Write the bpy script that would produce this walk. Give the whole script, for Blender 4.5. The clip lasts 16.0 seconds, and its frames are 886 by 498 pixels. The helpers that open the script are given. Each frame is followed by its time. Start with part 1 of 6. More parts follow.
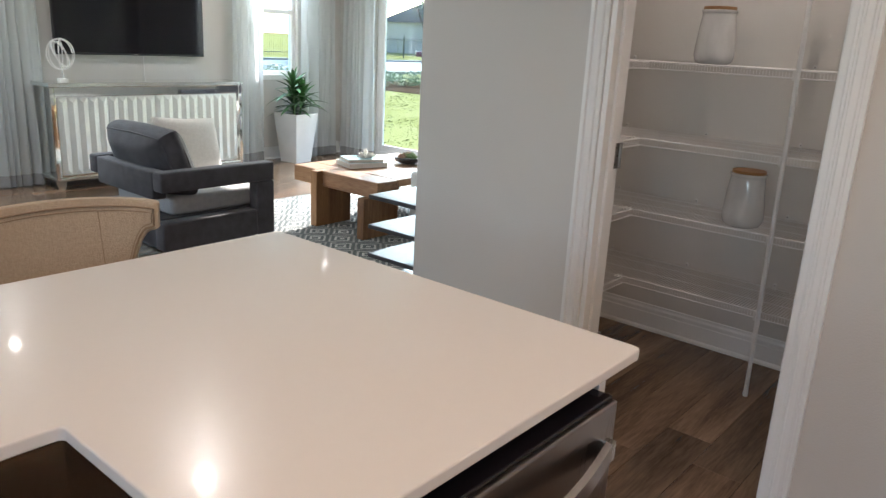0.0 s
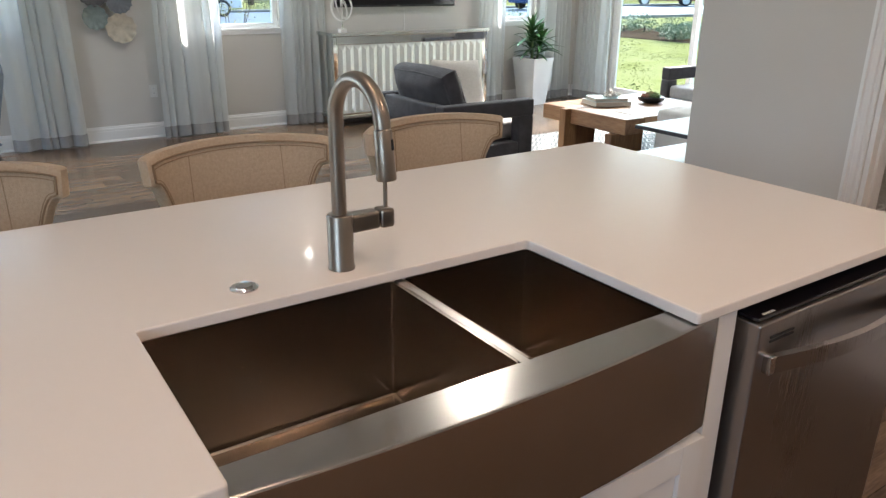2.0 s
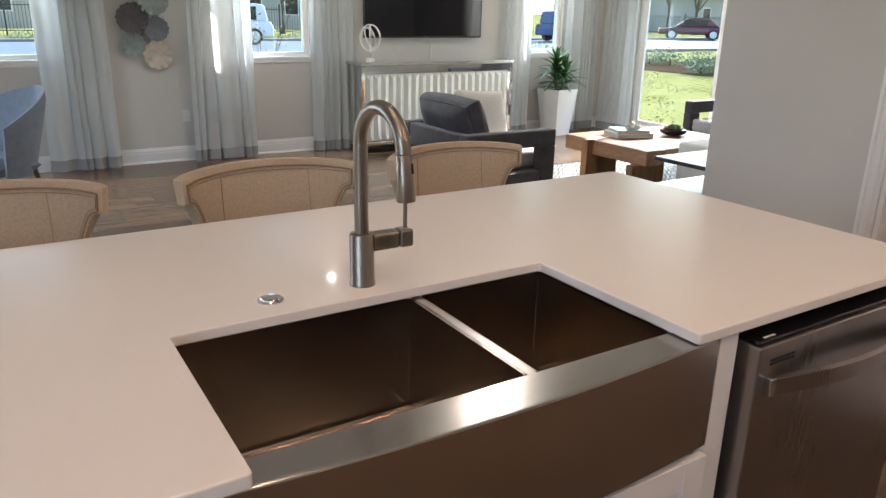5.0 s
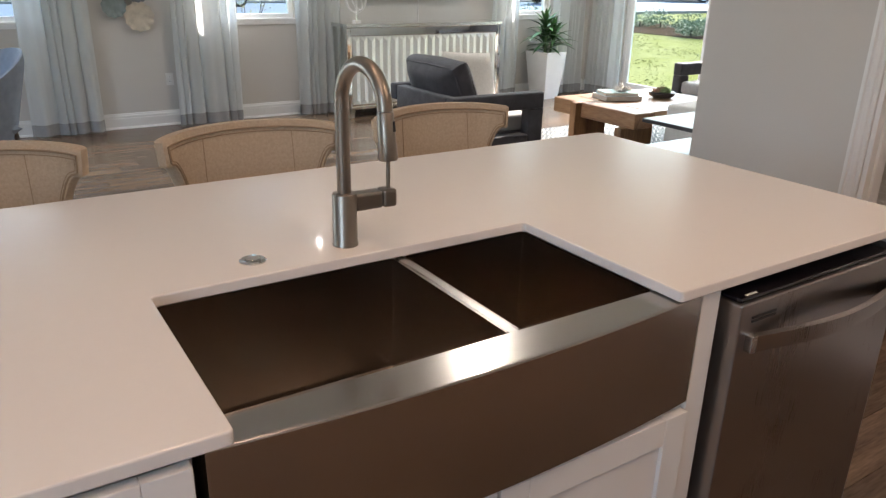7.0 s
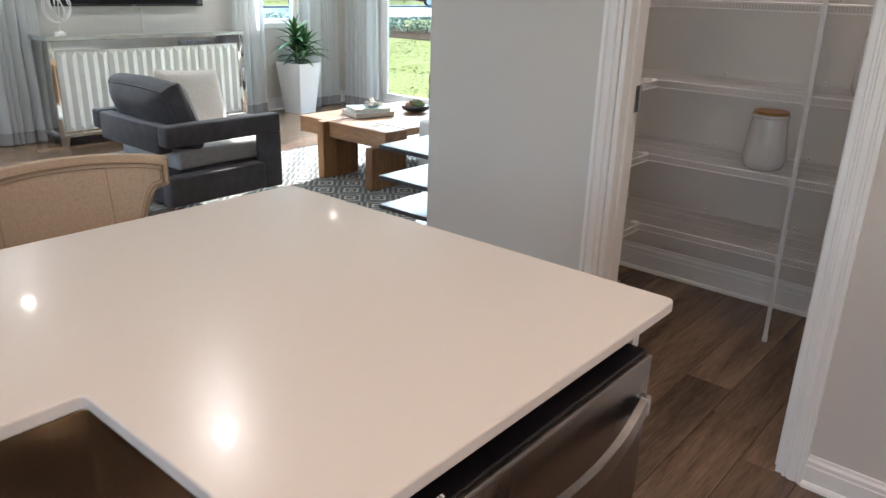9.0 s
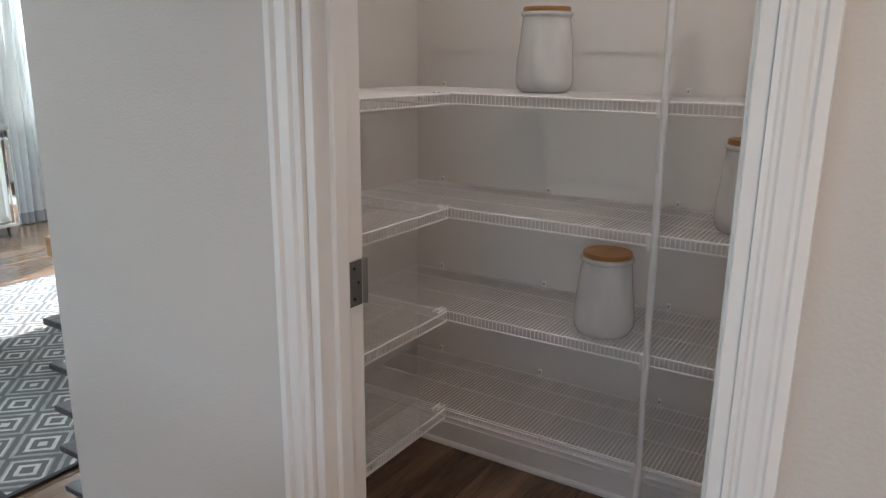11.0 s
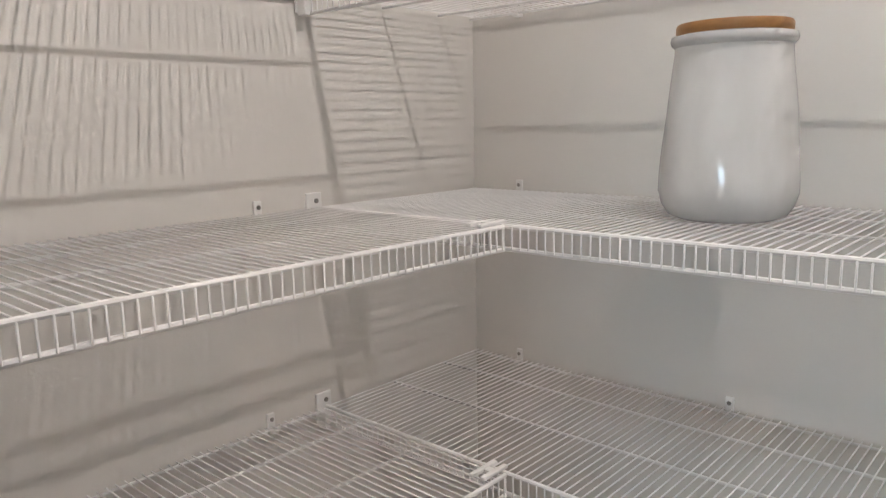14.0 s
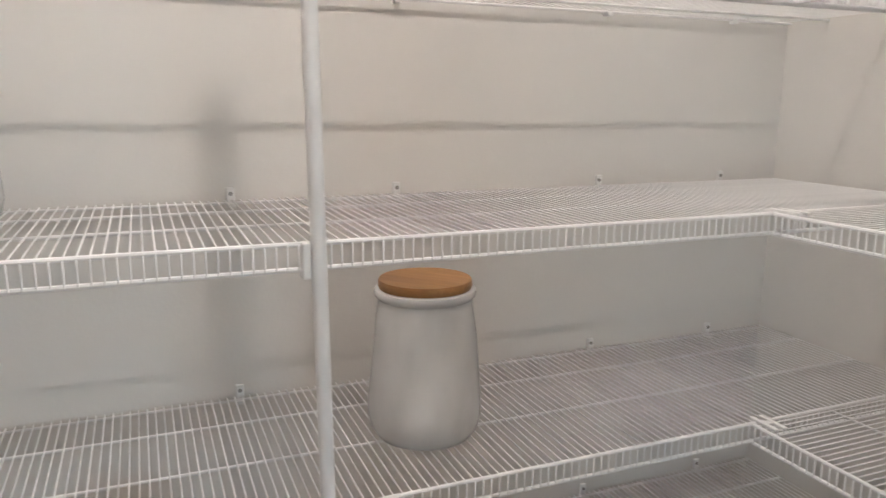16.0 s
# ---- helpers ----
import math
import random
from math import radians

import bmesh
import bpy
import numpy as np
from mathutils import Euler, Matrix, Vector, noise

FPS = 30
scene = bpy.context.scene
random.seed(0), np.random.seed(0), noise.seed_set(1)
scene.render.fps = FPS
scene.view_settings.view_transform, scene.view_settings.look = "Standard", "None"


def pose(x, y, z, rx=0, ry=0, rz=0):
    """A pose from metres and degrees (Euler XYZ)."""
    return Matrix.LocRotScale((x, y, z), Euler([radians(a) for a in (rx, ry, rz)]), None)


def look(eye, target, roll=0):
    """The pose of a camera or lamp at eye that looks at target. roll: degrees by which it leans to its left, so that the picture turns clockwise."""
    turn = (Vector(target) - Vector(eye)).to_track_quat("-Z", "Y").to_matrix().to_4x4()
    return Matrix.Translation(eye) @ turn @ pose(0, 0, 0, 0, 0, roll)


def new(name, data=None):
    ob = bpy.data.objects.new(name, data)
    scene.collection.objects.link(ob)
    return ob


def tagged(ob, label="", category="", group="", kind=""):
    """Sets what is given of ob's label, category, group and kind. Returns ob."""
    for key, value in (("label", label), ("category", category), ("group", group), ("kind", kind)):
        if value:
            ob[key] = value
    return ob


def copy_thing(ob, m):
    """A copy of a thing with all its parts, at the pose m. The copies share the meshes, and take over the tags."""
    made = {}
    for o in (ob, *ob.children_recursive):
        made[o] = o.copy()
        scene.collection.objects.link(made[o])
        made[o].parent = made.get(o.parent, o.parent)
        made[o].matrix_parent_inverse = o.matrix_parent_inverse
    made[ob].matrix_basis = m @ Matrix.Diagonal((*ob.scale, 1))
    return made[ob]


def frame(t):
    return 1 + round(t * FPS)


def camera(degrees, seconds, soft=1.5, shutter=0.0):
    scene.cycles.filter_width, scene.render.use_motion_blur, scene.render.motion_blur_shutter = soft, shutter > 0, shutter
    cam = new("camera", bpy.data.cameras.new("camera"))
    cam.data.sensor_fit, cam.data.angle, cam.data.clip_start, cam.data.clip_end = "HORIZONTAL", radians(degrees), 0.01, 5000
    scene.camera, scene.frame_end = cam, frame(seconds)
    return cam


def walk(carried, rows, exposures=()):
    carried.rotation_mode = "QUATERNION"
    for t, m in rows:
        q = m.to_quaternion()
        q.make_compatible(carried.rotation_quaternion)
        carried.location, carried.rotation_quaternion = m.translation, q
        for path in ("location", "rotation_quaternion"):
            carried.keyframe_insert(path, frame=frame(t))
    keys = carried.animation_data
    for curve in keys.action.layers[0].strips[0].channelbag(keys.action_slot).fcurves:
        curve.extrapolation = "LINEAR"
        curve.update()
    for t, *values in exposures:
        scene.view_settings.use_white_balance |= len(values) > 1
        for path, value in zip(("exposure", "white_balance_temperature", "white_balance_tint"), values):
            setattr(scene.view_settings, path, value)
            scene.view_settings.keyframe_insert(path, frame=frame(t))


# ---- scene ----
cam = camera(62.4, 16.0, soft=1.35, shutter=0.12)
PATH = [
    (0, (0.205, -0.077, 1.457), (1.683, 1.154, 0.91), 3),
    (0.5, (0.094, -0.018, 1.442), (1.441, 1.342, 0.86), 2.3),
    (1, (-0.172, -0.015, 1.443), (1.044, 1.438, 0.801), 1.5),
    (1.5, (-0.329, -0.124, 1.447), (0.786, 1.393, 0.774), 0.9),
    (2, (-0.421, -0.235, 1.441), (0.632, 1.319, 0.751), 0.5),
    (2.5, (-0.452, -0.263, 1.447), (0.578, 1.31, 0.764), 0.6),
    (3, (-0.462, -0.272, 1.448), (0.561, 1.313, 0.785), 0.7),
    (3.5, (-0.457, -0.288, 1.45), (0.568, 1.307, 0.811), 0.8),
    (4, (-0.449, -0.298, 1.449), (0.577, 1.304, 0.832), 1),
    (6.5, (-0.463, -0.316, 1.456), (0.535, 1.289, 0.8), 1.4),
    (7, (-0.442, -0.314, 1.438), (0.581, 1.253, 0.732), 1.2),
    (7.5, (-0.394, -0.295, 1.436), (0.696, 1.213, 0.703), 1.2),
    (8, (-0.257, -0.167, 1.433), (0.941, 1.254, 0.693), 1.4),
    (8.5, (-0.064, -0.025, 1.449), (1.254, 1.296, 0.73), 1.7),
    (9, (0.225, -0.015, 1.447), (1.663, 1.197, 0.766), 1.7),
    (9.5, (0.533, -0.021, 1.466), (2.08, 1.077, 0.837), 1.45),
    (10, (0.847, 0.104, 1.481), (2.468, 1.115, 0.893), 1.4),
    (10.2, (0.986, 0.138, 1.488), (2.625, 1.131, 0.917), 1.45),
    (12.3, (2.173, 0.518, 1.558), (3.777, 1.631, 1.126), -0.9),
    (12.5, (2.243, 0.556, 1.565), (3.841, 1.677, 1.128), -1.5),
    (13, (2.364, 0.711, 1.544), (3.938, 1.879, 1.145), -2.2),
    (13.5, (2.506, 0.821, 1.56), (4.033, 2.059, 1.193), -2.2),
    (14, (2.641, 0.856, 1.546), (4.104, 2.177, 1.209), -1.2),
    (14.5, (2.664, 0.882, 1.528), (4.079, 2.256, 1.195), -0.4),
    (15, (2.657, 0.948, 1.554), (4.446, 1.771, 1.206), -1.3),
    (15.5, (2.622, 0.996, 1.573), (4.582, 0.874, 1.195), -0.3),
    (15.8, (2.586, 0.991, 1.577), (4.471, 0.441, 1.197), 0.5),
    (16, (2.563, 0.974, 1.576), (4.375, 0.225, 1.183), 0.5),
]
EXPOSURES = [(0.0, 1.97, 6300, 14), (2.5, 1.93, 6530, 16), (7.0, 1.86, 6680, 18), (8.0, 2.0, 6560, 18), (9.0, 2.05, 6250, 15), (10.2, 1.97, 5900, 13), (12.3, 2.50, 6400, 17), (14.0, 2.80, 5850, 10), (15.0, 2.85, 5950, 11), (15.5, 2.92, 6050, 11), (16.0, 2.87, 6020, 11)]
walk(cam, [(t, look(eye, target, roll)) for t, eye, target, roll in PATH], EXPOSURES)

# ---------- world, sun, lights ----------
SUN_AZ = math.atan2(0.932, 0.363)   # from +y towards +x
SUN_EL = radians(24)
world = bpy.data.worlds.new("sky")
scene.world = world
world.use_nodes = True
wn = world.node_tree.nodes
sky = wn.new("ShaderNodeTexSky")
sky.sky_type = 'NISHITA'
sky.sun_disc = False
sky.sun_elevation = SUN_EL
sky.sun_rotation = SUN_AZ
wn["Background"].inputs[1].default_value = 0.15
world.node_tree.links.new(sky.outputs[0], wn["Background"].inputs[0])

sun = new("sun", bpy.data.lights.new("sun", 'SUN'))
sun.data.energy = 5.0
sun.data.angle = radians(0.5)
sun.data.color = (1.0, 0.93, 0.82)
sun_dir = Vector((math.sin(SUN_AZ) * math.cos(SUN_EL), math.cos(SUN_AZ) * math.cos(SUN_EL), math.sin(SUN_EL)))
sun.matrix_world = look(sun_dir * 50, (0, 0, 0))


def area_lamp(name, m, sx, sy, watts, colour, spread=180):
    d = bpy.data.lights.new(name, 'AREA')
    d.shape, d.size, d.size_y, d.energy, d.color = 'RECTANGLE', sx, sy, watts, colour
    d.spread = radians(spread)
    o = new(name, d)
    o.matrix_world = m
    return o


def spot_lamp(name, x, y, z, watts, colour, size=0.03, angle=150):
    d = bpy.data.lights.new(name, 'SPOT')
    d.energy, d.color, d.shadow_soft_size, d.spot_size, d.spot_blend = watts, colour, size, radians(angle), 0.6
    o = new(name, d)
    o.matrix_world = look((x, y, z), (x, y, 0))
    return o


CEIL = 2.74
WARM = (1.0, 0.965, 0.89)
KITCHEN_WARM = (1.0, 0.71, 0.49)
LIVING_DOWNLIGHTS = [(2.04, 5.55), (2.07, 3.06), (5.13, 5.65)]
# the last kitchen position is an added, unseen lamp that lifts floor and wall
KITCHEN_DOWNLIGHTS = [(-0.75, -0.55), (0.75, -0.85), (-0.1, 0.75), (1.35, -0.2), (1.9, -1.35)]
for dx, dy in LIVING_DOWNLIGHTS:
    spot_lamp("downlight_lamp", dx, dy, CEIL - 0.03, 13, WARM)
for dx, dy in KITCHEN_DOWNLIGHTS:
    spot_lamp("downlight_lamp", dx, dy, CEIL - 0.03, 6.4, KITCHEN_WARM)
# sky light standing in the upper part of the openings
COOL = (0.80, 0.95, 1.0)
for wx in (-0.3, 2.11, 5.60):
    area_lamp("window_light", look((wx, 7.13, 2.12), (wx - 0.1, 5.7, 0.0)), 0.76, 0.40, 6, COOL, 92)
area_lamp("window_light", look((6.63, 5.85, 2.1), (5.5, 5.2, 0.0)), 1.1, 0.46, 13, COOL, 95)
area_lamp("window_light", look((6.63, 4.6, 2.1), (5.5, 4.3, 0.0)), 1.2, 0.46, 11, COOL, 95)
# two added cool fill lamps, filling invented openings in the west wall
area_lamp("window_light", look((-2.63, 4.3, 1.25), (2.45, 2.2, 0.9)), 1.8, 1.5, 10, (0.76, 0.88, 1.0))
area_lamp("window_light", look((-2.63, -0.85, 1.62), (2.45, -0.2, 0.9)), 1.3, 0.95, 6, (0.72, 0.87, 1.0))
PLX, PLY, PLZ = 3.23, 0.785, 2.712   # bulb on the pantry ceiling
pantry_bulb = bpy.data.lights.new("pantry_bulb", 'POINT')
pantry_bulb.energy, pantry_bulb.color, pantry_bulb.shadow_soft_size = 5.9, (1.0, 0.88, 0.775), 0.008
new("pantry_bulb", pantry_bulb).location = (PLX, PLY, PLZ)


# ---------- materials ----------
def base_mat(name, rough=0.6, metal=0.0, spec=0.5):
    m = bpy.data.materials.new(name)
    m.use_nodes = True
    b = m.node_tree.nodes["Principled BSDF"]
    b.inputs["Roughness"].default_value = rough
    b.inputs["Metallic"].default_value = metal
    b.inputs["Specular IOR Level"].default_value = spec
    return m, m.node_tree.nodes, m.node_tree.links, b


def mat(name, c1, c2=None, scale=8.0, rough=0.6, metal=0.0, bump=0.0, bump_scale=120.0, stretch=(1, 1, 1), vary=0.0, spec=0.5, rough_var=0.0):
    """Two-tone noise colour, fine relief, and a lightness that differs from piece to piece."""
    m, n, l, b = base_mat(name, rough, metal, spec)
    c2 = c2 or tuple(v * 0.9 for v in c1)
    tc = n.new("ShaderNodeTexCoord")
    mp = n.new("ShaderNodeMapping")
    mp.inputs["Scale"].default_value = stretch
    l.new(tc.outputs["Object"], mp.inputs["Vector"])
    nz = n.new("ShaderNodeTexNoise")
    nz.inputs["Scale"].default_value = scale
    nz.inputs["Detail"].default_value = 5
    l.new(mp.outputs[0], nz.inputs["Vector"])
    mix = n.new("ShaderNodeMix")
    mix.data_type = 'RGBA'
    mix.inputs[6].default_value = (*c1, 1)
    mix.inputs[7].default_value = (*c2, 1)
    ramp = n.new("ShaderNodeMapRange")
    ramp.inputs[1].default_value, ramp.inputs[2].default_value = 0.3, 0.7
    l.new(nz.outputs[0], ramp.inputs[0])
    l.new(ramp.outputs[0], mix.inputs[0])
    out = mix.outputs[2]
    if vary:
        oi = n.new("ShaderNodeObjectInfo")
        hs = n.new("ShaderNodeHueSaturation")
        mr = n.new("ShaderNodeMapRange")
        mr.inputs[3].default_value, mr.inputs[4].default_value = 1 - vary, 1 + vary
        l.new(oi.outputs["Random"], mr.inputs[0])
        l.new(mr.outputs[0], hs.inputs["Value"])
        l.new(out, hs.inputs["Color"])
        out = hs.outputs[0]
    l.new(out, b.inputs["Base Color"])
    if rough_var:
        rr = n.new("ShaderNodeMapRange")
        rr.inputs[3].default_value, rr.inputs[4].default_value = rough - rough_var, rough + rough_var
        l.new(nz.outputs[0], rr.inputs[0])
        l.new(rr.outputs[0], b.inputs["Roughness"])
    if bump:
        n2 = n.new("ShaderNodeTexNoise")
        n2.inputs["Scale"].default_value = bump_scale
        n2.inputs["Detail"].default_value = 3
        l.new(mp.outputs[0], n2.inputs["Vector"])
        bp = n.new("ShaderNodeBump")
        bp.inputs["Strength"].default_value = bump
        bp.inputs["Distance"].default_value = 0.004
        l.new(n2.outputs[0], bp.inputs["Height"])
        l.new(bp.outputs[0], b.inputs["Normal"])
    return m


def wood(name, dark, light, rough=0.45, along='x', ring=14.0, vary=0.2, bump=0.12, plain=0.35):
    m, n, l, b = base_mat(name, rough)
    tc = n.new("ShaderNodeTexCoord")
    oi = n.new("ShaderNodeObjectInfo")
    add = n.new("ShaderNodeVectorMath")
    add.operation = 'ADD'
    mul = n.new("ShaderNodeVectorMath")
    mul.operation = 'SCALE'
    mul.inputs[0].default_value = (7.3, 11.1, 3.7)
    l.new(oi.outputs["Random"], mul.inputs[3])
    l.new(tc.outputs["Object"], add.inputs[0])
    l.new(mul.outputs[0], add.inputs[1])
    mp = n.new("ShaderNodeMapping")
    s = {'x': (0.9, 9, 9), 'y': (9, 0.9, 9), 'z': (9, 9, 0.9)}[along]
    mp.inputs["Scale"].default_value = s
    l.new(add.outputs[0], mp.inputs["Vector"])
    nz = n.new("ShaderNodeTexNoise")
    nz.inputs["Scale"].default_value = 1.3
    nz.inputs["Detail"].default_value = 6
    nz.inputs["Distortion"].default_value = 0.6
    l.new(mp.outputs[0], nz.inputs["Vector"])
    fine = n.new("ShaderNodeTexNoise")
    fine.inputs["Scale"].default_value = ring
    fine.inputs["Detail"].default_value = 4
    l.new(mp.outputs[0], fine.inputs["Vector"])
    mx = n.new("ShaderNodeMix")
    mx.data_type = 'FLOAT'
    mx.inputs[0].default_value = plain
    l.new(nz.outputs[0], mx.inputs[2])
    l.new(fine.outputs[0], mx.inputs[3])
    cr = n.new("ShaderNodeValToRGB")
    cr.color_ramp.elements[0].position, cr.color_ramp.elements[1].position = 0.3, 0.72
    cr.color_ramp.elements[0].color, cr.color_ramp.elements[1].color = (*dark, 1), (*light, 1)
    l.new(mx.outputs[0], cr.inputs[0])
    hs = n.new("ShaderNodeHueSaturation")
    mr = n.new("ShaderNodeMapRange")
    mr.inputs[3].default_value, mr.inputs[4].default_value = 1 - vary, 1 + vary
    l.new(oi.outputs["Random"], mr.inputs[0])
    l.new(mr.outputs[0], hs.inputs["Value"])
    l.new(cr.outputs[0], hs.inputs["Color"])
    l.new(hs.outputs[0], b.inputs["Base Color"])
    bp = n.new("ShaderNodeBump")
    bp.inputs["Strength"].default_value, bp.inputs["Distance"].default_value = bump, 0.003
    l.new(fine.outputs[0], bp.inputs["Height"])
    l.new(bp.outputs[0], b.inputs["Normal"])
    return m


def glass_mat():
    m = bpy.data.materials.new("window_glass")
    m.use_nodes = True
    n, l = m.node_tree.nodes, m.node_tree.links
    n.remove(n["Principled BSDF"])
    tr, gl, lw, mx = n.new("ShaderNodeBsdfTransparent"), n.new("ShaderNodeBsdfGlossy"), n.new("ShaderNodeLayerWeight"), n.new("ShaderNodeMixShader")
    gl.inputs["Roughness"].default_value = 0.02
    tr.inputs[0].default_value = (0.85, 0.955, 1.0, 1)
    pw, ml = n.new("ShaderNodeMath"), n.new("ShaderNodeMath")
    pw.operation, ml.operation = 'POWER', 'MULTIPLY_ADD'
    pw.inputs[1].default_value, ml.inputs[1].default_value, ml.inputs[2].default_value = 4.0, 0.7, 0.03
    l.new(lw.outputs["Facing"], pw.inputs[0])
    l.new(pw.outputs[0], ml.inputs[0])
    l.new(ml.outputs[0], mx.inputs[0])
    l.new(tr.outputs[0], mx.inputs[1])
    l.new(gl.outputs[0], mx.inputs[2])
    l.new(mx.outputs[0], n["Material Output"].inputs[0])
    return m


def sheer_mat():
    m, n, l, b = base_mat("sheer_fabric", 0.9)
    b.inputs["Base Color"].default_value = (0.80, 0.81, 0.80, 1)
    tl, mx = n.new("ShaderNodeBsdfTranslucent"), n.new("ShaderNodeMixShader")
    tl.inputs[0].default_value = (0.84, 0.87, 0.88, 1)
    wv = n.new("ShaderNodeTexNoise")
    wv.inputs["Scale"].default_value = 260
    tc = n.new("ShaderNodeTexCoord")
    l.new(tc.outputs["Object"], wv.inputs["Vector"])
    mr = n.new("ShaderNodeMapRange")
    mr.inputs[3].default_value, mr.inputs[4].default_value = 0.5, 0.7
    l.new(wv.outputs[0], mr.inputs[0])
    l.new(mr.outputs[0], mx.inputs[0])
    l.new(b.outputs[0], mx.inputs[1])
    l.new(tl.outputs[0], mx.inputs[2])
    tp, m2 = n.new("ShaderNodeBsdfTransparent"), n.new("ShaderNodeMixShader")
    m2.inputs[0].default_value = 0.16
    l.new(mx.outputs[0], m2.inputs[1])
    l.new(tp.outputs[0], m2.inputs[2])
    l.new(m2.outputs[0], n["Material Output"].inputs[0])
    return m


def rug_mat():
    """Nested diamonds, cream on charcoal grey."""
    m, n, l, b = base_mat("rug_weave", 0.95, spec=0.1)
    tc = n.new("ShaderNodeTexCoord")
    sp = n.new("ShaderNodeSeparateXYZ")
    l.new(tc.outputs["Object"], sp.inputs[0])

    def op(kind, a, bb=None):
        q = n.new("ShaderNodeMath")
        q.operation = kind
        for i, v in enumerate((a, bb)):
            if v is None:
                continue
            if isinstance(v, (int, float)):
                q.inputs[i].default_value = v
            else:
                l.new(v, q.inputs[i])
        return q.outputs[0]
    nz = n.new("ShaderNodeTexNoise")
    nz.inputs["Scale"].default_value = 60
    l.new(tc.outputs["Object"], nz.inputs["Vector"])
    wob = op('MULTIPLY', op('SUBTRACT', nz.outputs[0], 0.5), 0.08)
    u = op('PINGPONG', op('MULTIPLY', sp.outputs[0], 1 / 0.14), 1.0)
    v = op('PINGPONG', op('MULTIPLY', sp.outputs[1], 1 / 0.14), 1.0)
    d = op('ADD', op('ADD', u, v), wob)
    band = op('FRACT', op('MULTIPLY', d, 2.5))
    line = op('GREATER_THAN', band, 0.58)
    core = op('GREATER_THAN', op('ABSOLUTE', op('SUBTRACT', d, 1.0)), 0.28)
    n2 = n.new("ShaderNodeTexNoise")
    n2.inputs["Scale"].default_value = 9
    l.new(tc.outputs["Object"], n2.inputs["Vector"])
    mix = n.new("ShaderNodeMix")
    mix.data_type = 'RGBA'
    mix.inputs[6].default_value, mix.inputs[7].default_value = (0.125, 0.14, 0.145, 1), (0.52, 0.53, 0.51, 1)
    fac = op('MULTIPLY', line, op('ADD', op('MULTIPLY', core, 0.45), op('MULTIPLY', n2.outputs[0], 0.9)))
    l.new(fac, mix.inputs[0])
    l.new(mix.outputs[2], b.inputs["Base Color"])
    bp = n.new("ShaderNodeBump")
    bp.inputs["Strength"].default_value, bp.inputs["Distance"].default_value = 0.5, 0.004
    n3 = n.new("ShaderNodeTexNoise")
    n3.inputs["Scale"].default_value = 400
    l.new(tc.outputs["Object"], n3.inputs["Vector"])
    l.new(op('ADD', n3.outputs[0], line), bp.inputs["Height"])
    l.new(bp.outputs[0], b.inputs["Normal"])
    return m


def brushed(name, c, rough=0.3, stretch=(1, 60, 60)):
    m, n, l, b = base_mat(name, rough, 1.0)
    tc, mp, nz = n.new("ShaderNodeTexCoord"), n.new("ShaderNodeMapping"), n.new("ShaderNodeTexNoise")
    mp.inputs["Scale"].default_value = stretch
    nz.inputs["Scale"].default_value, nz.inputs["Detail"].default_value = 12, 3
    l.new(tc.outputs["Object"], mp.inputs[0])
    l.new(mp.outputs[0], nz.inputs["Vector"])
    big = n.new("ShaderNodeTexNoise")
    big.inputs["Scale"].default_value = 5
    l.new(tc.outputs["Object"], big.inputs["Vector"])
    av = n.new("ShaderNodeMath")
    av.operation = 'ADD'
    l.new(nz.outputs[0], av.inputs[0])
    l.new(big.outputs[0], av.inputs[1])
    mr = n.new("ShaderNodeMapRange")
    mr.inputs[2].default_value = 2.0
    mr.inputs[3].default_value, mr.inputs[4].default_value = rough - 0.03, rough + 0.03
    l.new(av.outputs[0], mr.inputs[0])
    l.new(mr.outputs[0], b.inputs["Roughness"])
    mix = n.new("ShaderNodeMix")
    mix.data_type = 'RGBA'
    mix.inputs[6].default_value, mix.inputs[7].default_value = (*c, 1), (*[v * 0.96 for v in c], 1)
    l.new(nz.outputs[0], mix.inputs[0])
    l.new(mix.outputs[2], b.inputs["Base Color"])
    bp = n.new("ShaderNodeBump")
    bp.inputs["Strength"].default_value, bp.inputs["Distance"].default_value = 0.012, 0.001
    l.new(nz.outputs[0], bp.inputs["Height"])
    l.new(bp.outputs[0], b.inputs["Normal"])
    return m


def glow_mat(name, c, strength):
    m, n, l, b = base_mat(name)
    b.inputs["Emission Color"].default_value = (*c, 1)
    b.inputs["Emission Strength"].default_value = strength
    return m


M_WALL = mat("greige_wall_paint", (0.60, 0.580, 0.55), (0.57, 0.55, 0.52), 1.2, 0.75, bump=0.25, bump_scale=160)
M_PWALL = mat("pantry_wall_paint", (0.66, 0.635, 0.60), (0.63, 0.605, 0.57), 1.5, 0.7, bump=0.06, bump_scale=150)
M_CEIL = mat("ceiling_paint", (0.80, 0.79, 0.77), (0.77, 0.76, 0.74), 1.5, 0.85, bump=0.3, bump_scale=130)
M_TRIM = mat("white_trim_paint", (0.80, 0.80, 0.79), (0.77, 0.77, 0.76), 3, 0.35, bump=0.03)
M_CAB = mat("white_cabinet_paint", (0.80, 0.79, 0.77), (0.78, 0.77, 0.75), 4, 0.4, bump=0.02)
M_QUARTZ = mat("white_quartz", (0.785, 0.752, 0.72), (0.777, 0.744, 0.712), 55, 0.24, bump=0.0, spec=0.24, rough_var=0.008)
M_QUARTZ.node_tree.nodes["Principled BSDF"].inputs["Coat Weight"].default_value = 0.18
M_QUARTZ.node_tree.nodes["Principled BSDF"].inputs["Coat Roughness"].default_value = 0.045
M_PLANK = wood("oak_plank", (0.05, 0.029, 0.018), (0.228, 0.145, 0.091), 0.25, 'x', vary=0.28)
